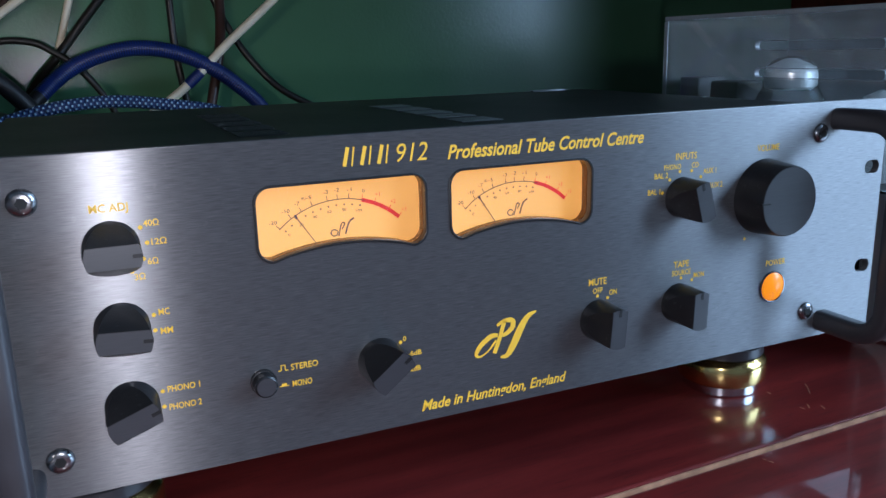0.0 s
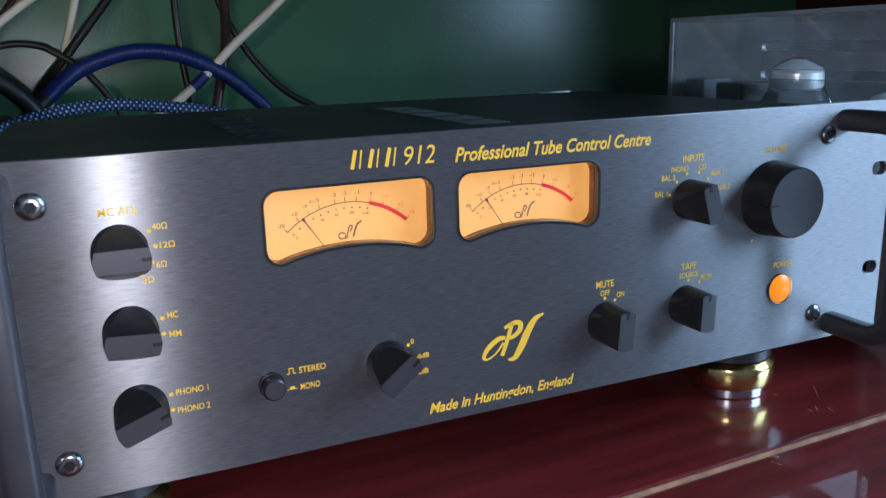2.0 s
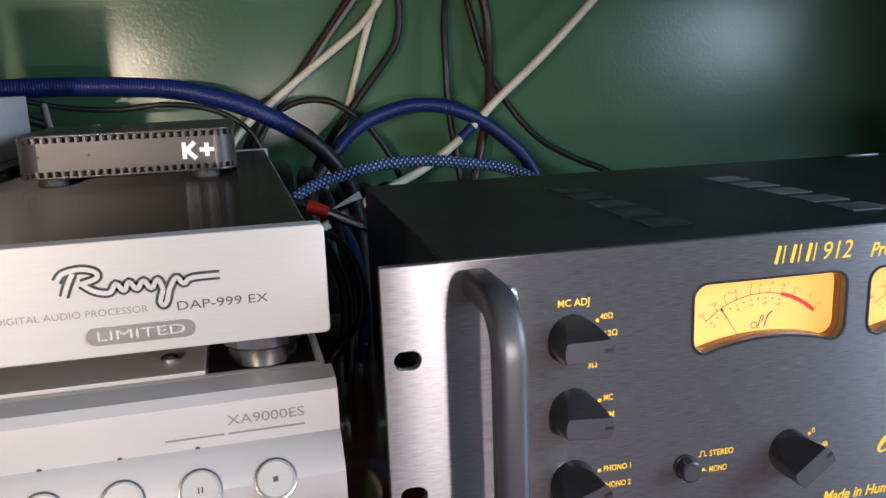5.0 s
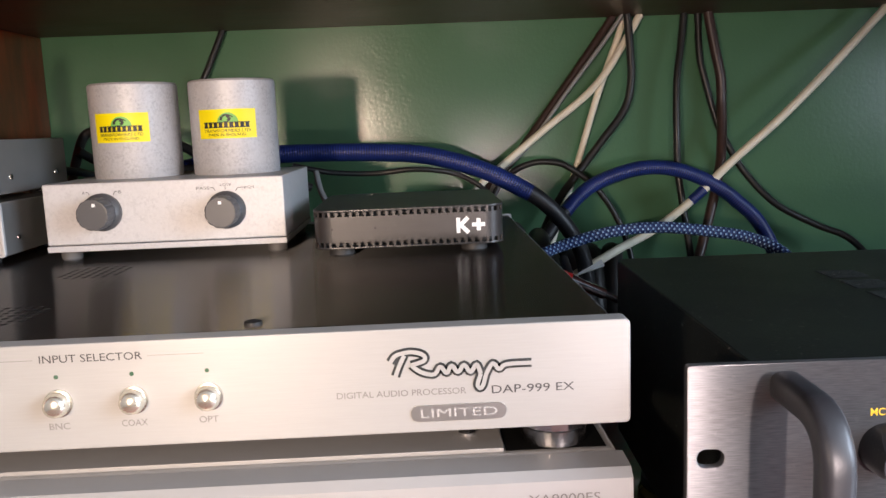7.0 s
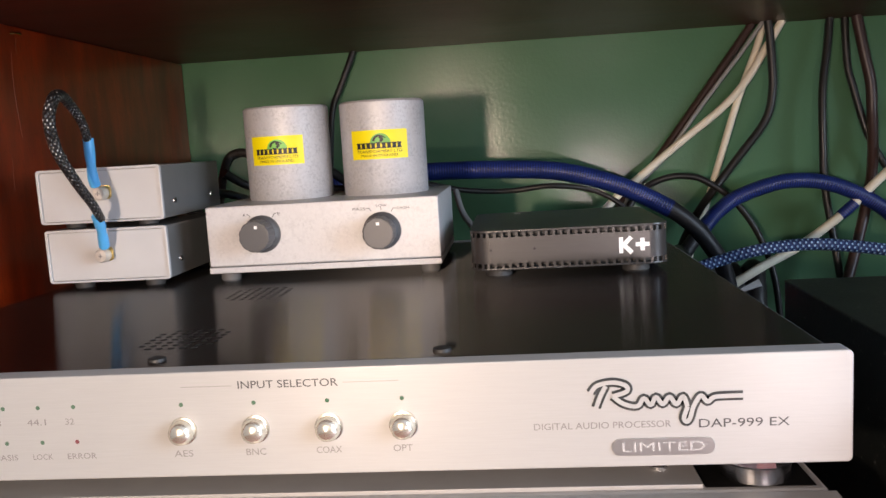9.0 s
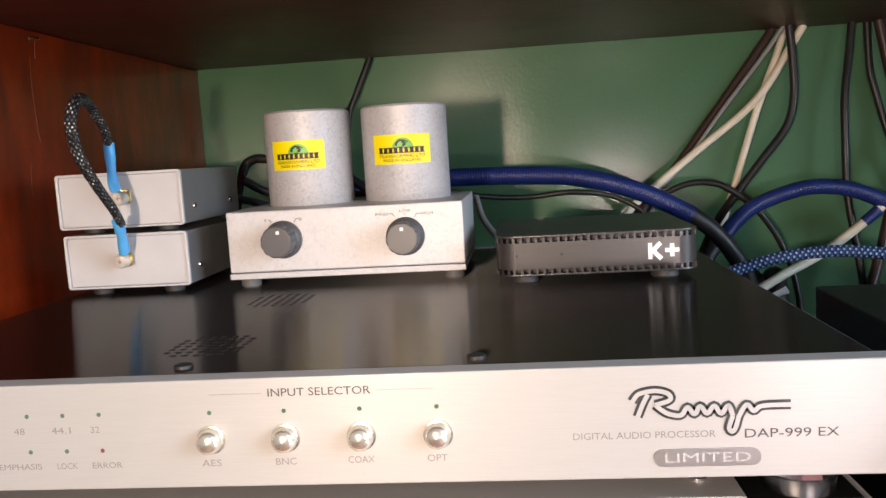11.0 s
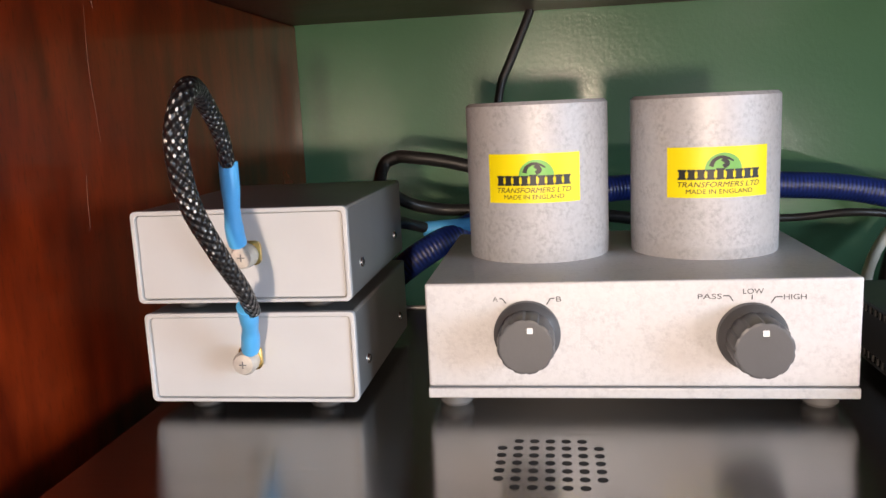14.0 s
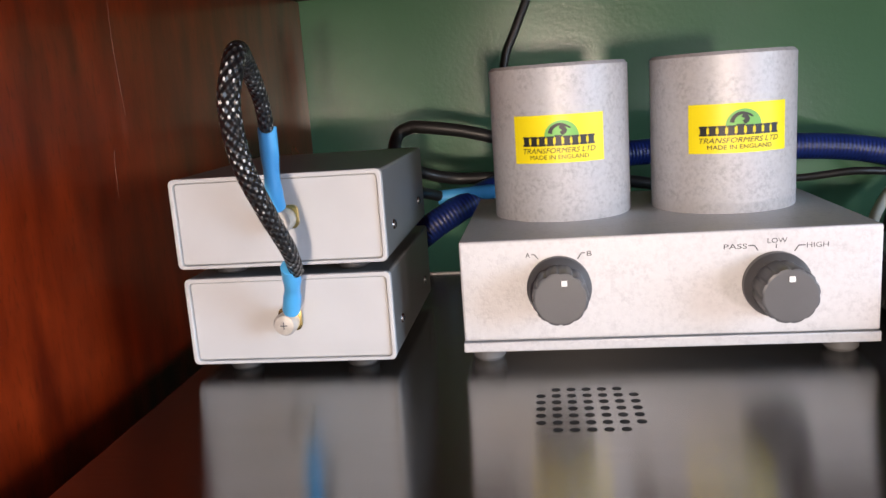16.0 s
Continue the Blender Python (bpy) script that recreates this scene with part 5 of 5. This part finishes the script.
cable("thin_lead", "thin black lead arching over the blue cables", [(-0.045, 0.56, 0.170), (-0.022, 0.59, 0.205), (-0.0045, 0.60, 0.2305), (0.013, 0.60, 0.243), (0.034, 0.60, 0.2490), (0.055, 0.60, 0.2475), (0.0695, 0.60, 0.2415), (0.0987, 0.60, 0.2190), (0.1249, 0.60, 0.179), (0.1394, 0.595, 0.130), (0.145, 0.59, 0.06)], 0.0034, BLACK_CABLE)
cable("mains_lead", "black ribbed lead hanging straight from the shelf above", [(0.206, 0.625, UPPER), (0.202, 0.622, 0.375), (0.195, 0.615, 0.33), (0.194, 0.61, 0.27), (0.196, 0.61, 0.228), (0.202, 0.60, 0.17), (0.21, 0.59, 0.10)], 0.0040, BLACK_CABLE)
cable("mains_lead", "dark brown flat lead hanging from the shelf above", [(0.232, 0.622, UPPER), (0.240, 0.62, 0.365), (0.2465, 0.62, 0.335), (0.248, 0.62, 0.304), (0.245, 0.61, 0.26), (0.238, 0.60, 0.2265), (0.222, 0.59, 0.17), (0.205, 0.58, 0.12)], 0.0055, BROWN_CABLE)
cable("mains_lead", "black lead swinging out to the preamplifier's back", [(0.224, 0.632, UPPER), (0.226, 0.63, 0.36), (0.231, 0.628, 0.335), (0.243, 0.625, 0.29), (0.254, 0.62, 0.262), (0.275, 0.615, 0.226), (0.307, 0.605, 0.190), (0.352, 0.60, 0.165), (0.387, 0.59, 0.148), (0.41, 0.56, 0.11)], 0.0038, BLACK_CABLE)
cable("thin_lead", "thin black lead hanging behind the transformer cans", [(-0.308, 0.628, UPPER), (-0.315, 0.625, 0.390), (-0.326, 0.622, 0.365), (-0.334, 0.62, 0.346), (-0.338, 0.615, 0.315), (-0.338, 0.60, 0.27), (-0.33, 0.57, 0.22)], 0.0036, BLACK_CABLE)
cable("signal_cable", "black lead bending over behind the stacked boxes", [(-0.398, 0.40, 0.240), (-0.402, 0.43, 0.270), (-0.401, 0.45, 0.294), (-0.392, 0.452, 0.3005), (-0.3827, 0.45, 0.3005), (-0.360, 0.45, 0.297), (-0.3403, 0.45, 0.2920), (-0.31, 0.45, 0.283), (-0.28, 0.45, 0.26)], 0.0042, BLACK_CABLE)
c = cable("signal_cable", "black lead with a sky-blue shrink sleeve behind the stacked boxes", [(-0.395, 0.36, 0.272), (-0.386, 0.40, 0.266), (-0.378, 0.43, 0.259), (-0.372, 0.44, 0.2555)], 0.0035, BLACK_CABLE)
part("sleeve", sweep([(-0.3745, 0.44, 0.2552), (-0.360, 0.44, 0.2562), (-0.345, 0.44, 0.2572), (-0.330, 0.44, 0.258)], 0.0046, 12), SKY_SLEEVE, c, "sky-blue shrink sleeve")
cable("signal_cable", "black lead lying behind the stacked boxes", [(-0.398, 0.43, 0.284), (-0.385, 0.45, 0.271), (-0.365, 0.46, 0.265), (-0.342, 0.46, 0.264), (-0.30, 0.46, 0.262), (-0.24, 0.46, 0.255), (-0.20, 0.47, 0.24)], 0.0040, BLACK_CABLE)
cable("thin_lead", "thin dark lead sagging under the thick blue cable", [(-0.215, 0.46, 0.262), (-0.18, 0.47, 0.2535), (-0.14, 0.48, 0.2505), (-0.10, 0.48, 0.253), (-0.06, 0.49, 0.2455), (-0.03, 0.49, 0.225), (-0.015, 0.49, 0.19)], 0.0025, BLACK_CABLE)
cable("thin_lead", "thin grey lead dropping behind the set-top box", [(-0.186, 0.40, 0.258), (-0.180, 0.385, 0.240), (-0.168, 0.375, 0.226), (-0.15, 0.37, 0.2185)], 0.0026, GREY_CABLE)
# leads in the gap between the stack and the preamplifier
cable("signal_cable", "black lead looping down in the gap beside the processor", [(0.005, 0.40, 0.165), (0.018, 0.33, 0.14), (0.026, 0.30, 0.11), (0.020, 0.28, 0.08), (0.004, 0.28, 0.06), (0.0, 0.30, SHELF + 0.006)], 0.0045, BLACK_CABLE)
cable("signal_cable", "dark lead hanging in the gap beside the processor", [(0.03, 0.42, 0.17), (0.034, 0.36, 0.13), (0.035, 0.34, 0.09), (0.028, 0.33, SHELF + 0.006)], 0.0042, BLACK_CABLE)
cable("signal_cable", "dark blue lead in the gap beside the preamplifier", [(0.04, 0.46, 0.14), (0.048, 0.40, 0.12), (0.05, 0.37, 0.07), (0.045, 0.37, SHELF + 0.008)], 0.006, BLUE_CABLE)
# added thick black leads screen the wall, in place of the gap's shade
cable("power_cable", "thick black lead added to darken the gap beside the preamplifier", [(0.002, 0.600, 0.080), (0.0, 0.585, 0.150), (-0.002, 0.540, 0.180), (-0.004, 0.490, 0.178), (-0.006, 0.468, 0.15), (-0.004, 0.462, 0.10), (-0.006, 0.462, 0.06), (-0.004, 0.47, SHELF + 0.011)], 0.0105, BLACK_CABLE)
cable("power_cable", "thick black lead added to darken the gap behind the signal leads", [(0.030, 0.600, 0.080), (0.028, 0.585, 0.140), (0.024, 0.540, 0.172), (0.020, 0.492, 0.170), (0.017, 0.470, 0.14), (0.019, 0.466, 0.09), (0.016, 0.466, 0.05), (0.018, 0.47, SHELF + 0.011)], 0.0105, BLACK_CABLE)
for pts in ([(0.044, 0.618, 0.070), (0.043, 0.610, 0.125), (0.042, 0.585, 0.145), (0.044, 0.535, 0.12), (0.040, 0.525, 0.07), (0.042, 0.525, SHELF + 0.011)], [(0.066, 0.618, 0.070), (0.065, 0.610, 0.125), (0.064, 0.585, 0.145), (0.066, 0.550, 0.11), (0.061, 0.545, 0.06), (0.064, 0.545, SHELF + 0.011)], [(0.092, 0.618, 0.070), (0.091, 0.610, 0.125), (0.090, 0.585, 0.145), (0.090, 0.560, 0.10), (0.086, 0.555, 0.05), (0.090, 0.555, SHELF + 0.011)], [(0.116, 0.618, 0.070), (0.115, 0.610, 0.125), (0.114, 0.585, 0.145), (0.110, 0.562, 0.10), (0.113, 0.560, 0.05), (0.112, 0.560, SHELF + 0.011)]):
    cable("power_cable", "thick black lead added to darken the gap behind the equipment", pts, 0.0115, BLACK_CABLE)
cable("signal_cable", "thin black lead looping out in the gap beside the processor", [(0.004, 0.36, 0.150), (0.022, 0.30, 0.153), (0.034, 0.27, 0.130), (0.030, 0.26, 0.100), (0.012, 0.27, 0.085), (0.0, 0.30, 0.100), (-0.004, 0.33, 0.130)], 0.0026, BLACK_CABLE)
plug = thing("audio_plug", (0.011, 0.335, 0.171), "chrome audio plug with a red ring", "plug")
part("barrel", sweep([(0.020, 0.335, 0.1675), (0.035, 0.333, 0.1605), (0.047, 0.331, 0.1550)], 0.0045, 16), CHROME, plug, "chrome barrel")
part("ring", sweep([(0.005, 0.337, 0.1735), (0.013, 0.336, 0.1705), (0.0205, 0.335, 0.1672)], 0.0052, 16), RED_PLASTIC, plug, "red ring")
part("lead", sweep([(0.006, 0.337, 0.1733), (-0.008, 0.345, 0.178), (-0.02, 0.40, 0.175), (-0.02, 0.45, 0.14)], 0.0035, 10), BLACK_CABLE, plug)
part("shaft", sweep([(0.046, 0.331, 0.1553), (0.062, 0.328, 0.148)], 0.0030, 12), DARK_CHROME, plug)
tag = thing("cable_tag", (0.037, 0.34, 0.168), "small folded white tag on a lead", "tag")
part("leaf", sweep([(0.026, 0.345, 0.1685), (0.036, 0.342, 0.1735), (0.048, 0.34, 0.1790)], lambda t: 0.0005 + 0.0026 * t, 4, 3, start=(0, 1, 0)), WHITE_INK, tag, smooth=0)
# ---- tube amplifier under an acrylic cover, beside the preamplifier ----
tube_amp = thing("tube_amplifier", (0.72, 0.15, SHELF), "tube amplifier with a clear acrylic cover and glass valves", "amplifier")
AX0, AX1, AY0, AY1, AZ0, AZ1 = 0.576, 0.90, -0.02, 0.272, 0.128, 0.2500
# side split by colour: pale where torchlight falls, black in the preamplifier's shadow
part("chassis", box(AX0 - 0.002, AX1 + 0.002, 0.0560, AY1 + 0.004, SHELF + 0.012, AZ0 - 0.002, 0.002), BLACK_METAL, tube_amp, "rear part of the chassis, shade put into its black colour")
part("lit_front", box(AX0 - 0.002, AX1 + 0.002, AY0 - 0.004, 0.0557, SHELF + 0.001, AZ0 - 0.002, 0.003), BOX_WHITE, tube_amp, "front part of the chassis, torch light put into its pale colour")
part("deck", box(AX0 + 0.001, AX1 - 0.001, AY0, AY1, AZ0 - 0.0018, AZ0, 0.0004), BLACK_METAL, tube_amp, "black deck plate")
for x in (AX0 + 0.03, AX1 - 0.03):
    for y in (AY0 + 0.03, AY1 - 0.03):
        part("foot", lathe([(0.014, 0.0), (0.015, 0.002), (0.015, 0.0125)], (x, y, SHELF), 'Z', 20), RUBBER, tube_amp)
T = 0.004
SLOTS = ((0.0525, 0.1660, 0.2240, 0.2312), (0.0505, 0.1650, 0.2028, 0.2102))
turned = Matrix.Rotation(radians(90), 4, 'Z')
me = plate([rounded(AY0, AY1, AZ0 + 0.0005, AZ1, 0.0006, 2)] + [rounded(*q, 0.0035, 5) for q in SLOTS], -(AX0 + T), -AX0)
me.transform(turned)
pane = part("side_pane", me, ACRYLIC, tube_amp, "clear acrylic pane with two long slots", 30)
pane.visible_shadow = False
for y0, y1, z0, z1 in SLOTS:
    me = plate([rounded(y0 - 0.0002, y1 + 0.0002, z0 - 0.0002, z1 + 0.0002, 0.0037, 5), rounded(y0 + 0.0003, y1 - 0.0003, z0 + 0.0003, z1 - 0.0003, 0.0032, 5)], -(AX0 + T + 0.0003), -(AX0 - 0.0003))
    me.transform(turned)
    part("slot_rim", me, CLEAR_EDGE, pane, "bright polished edge of a slot", 30)
for nm, dims in (("side_pane", (AX1 - T, AX1, AY0, AY1, AZ0 + 0.0005, AZ1)), ("front_pane", (AX0 + T + 0.0002, AX1 - T - 0.0002, AY0, AY0 + T, AZ0 + 0.0005, AZ1)),
                 ("rear_pane", (AX0 + T + 0.0002, AX1 - T - 0.0002, AY1 - T, AY1, AZ0 + 0.0005, AZ1)), ("top_pane", (AX0, AX1, AY0, AY1, AZ1 + 0.0002, AZ1 + 0.0002 + T))):
    ob = part(nm, box(*dims, 0.0004), ACRYLIC, tube_amp, "clear acrylic pane")
    ob.visible_shadow = False
for dims in ((AX0 - 0.0014, AX0 - 0.0002, AY0 - 0.0002, AY0 + 0.0042, AZ0 + 0.0005, AZ1), (AX0 - 0.0014, AX0 - 0.0002, AY1 - 0.0042, AY1 + 0.0002, AZ0 + 0.0005, AZ1), (AX0, AX1, AY0 - 0.0012, AY0 - 0.0002, AZ1 + 0.0004, AZ1 + 0.0040), (AX0 - 0.0012, AX0 - 0.0002, AY0, AY1, AZ1 + 0.0004, AZ1 + 0.0040)):
    part("pane_edge", box(*dims, 0.0003), CLEAR_EDGE, tube_amp, "bright polished acrylic edge")
part("transformer_block", box(0.584, 0.614, 0.190, 0.222, AZ0, 0.1985, 0.002), BLACK_METAL, tube_amp, "black transformer block")
part("transformer_block", box(0.586, 0.618, 0.238, 0.262, AZ0, 0.2010, 0.002), GREY_RUBBER, tube_amp, "grey transformer block")
for x, y, r, top in ((0.6110, 0.160, 0.021, 0.212), (0.700, 0.050, 0.019, 0.206)):
    z = AZ0
    tube = part("valve", lathe([(0.013, 0.0), (r, 0.010), (r * 1.50, 0.030), (r * 1.52, 0.042), (r * 1.30, 0.056), (r * 1.02, 0.066), (r * 0.98, 0.077), (r * 0.88, 0.084), (r * 0.60, 0.089), (0.001, 0.091)], (x, y, z), 'Z', 36), GLASS_BULB, tube_amp, "clear glass valve")
    tube.visible_shadow = False
    part("getter", lathe([(r * 0.70, 0.064), (r * 0.80, 0.066), (r * 0.80, 0.078), (r * 0.62, 0.0805), (0.001, 0.081)], (x, y, z), 'Z', 28), GETTER, tube, "silvered getter flash")
    part("anode", box(x - 0.007, x + 0.007, y - 0.005, y + 0.005, z + 0.006, z + 0.046, 0.001), DARK_CHROME, tube, "dark grey anode")
    part("socket", lathe([(0.017, 0.0), (0.017, 0.004), (0.013, 0.005)], (x, y, AZ0), 'Z', 24), CERAMIC, tube, "white ceramic socket")
part("transformer_cap", lathe([(0.014, 0.0), (0.014, 0.052), (0.0115, 0.062), (0.001, 0.0665)], (0.612, 0.078, AZ0), 'Z', 28), CERAMIC, tube_amp, "white capped component")
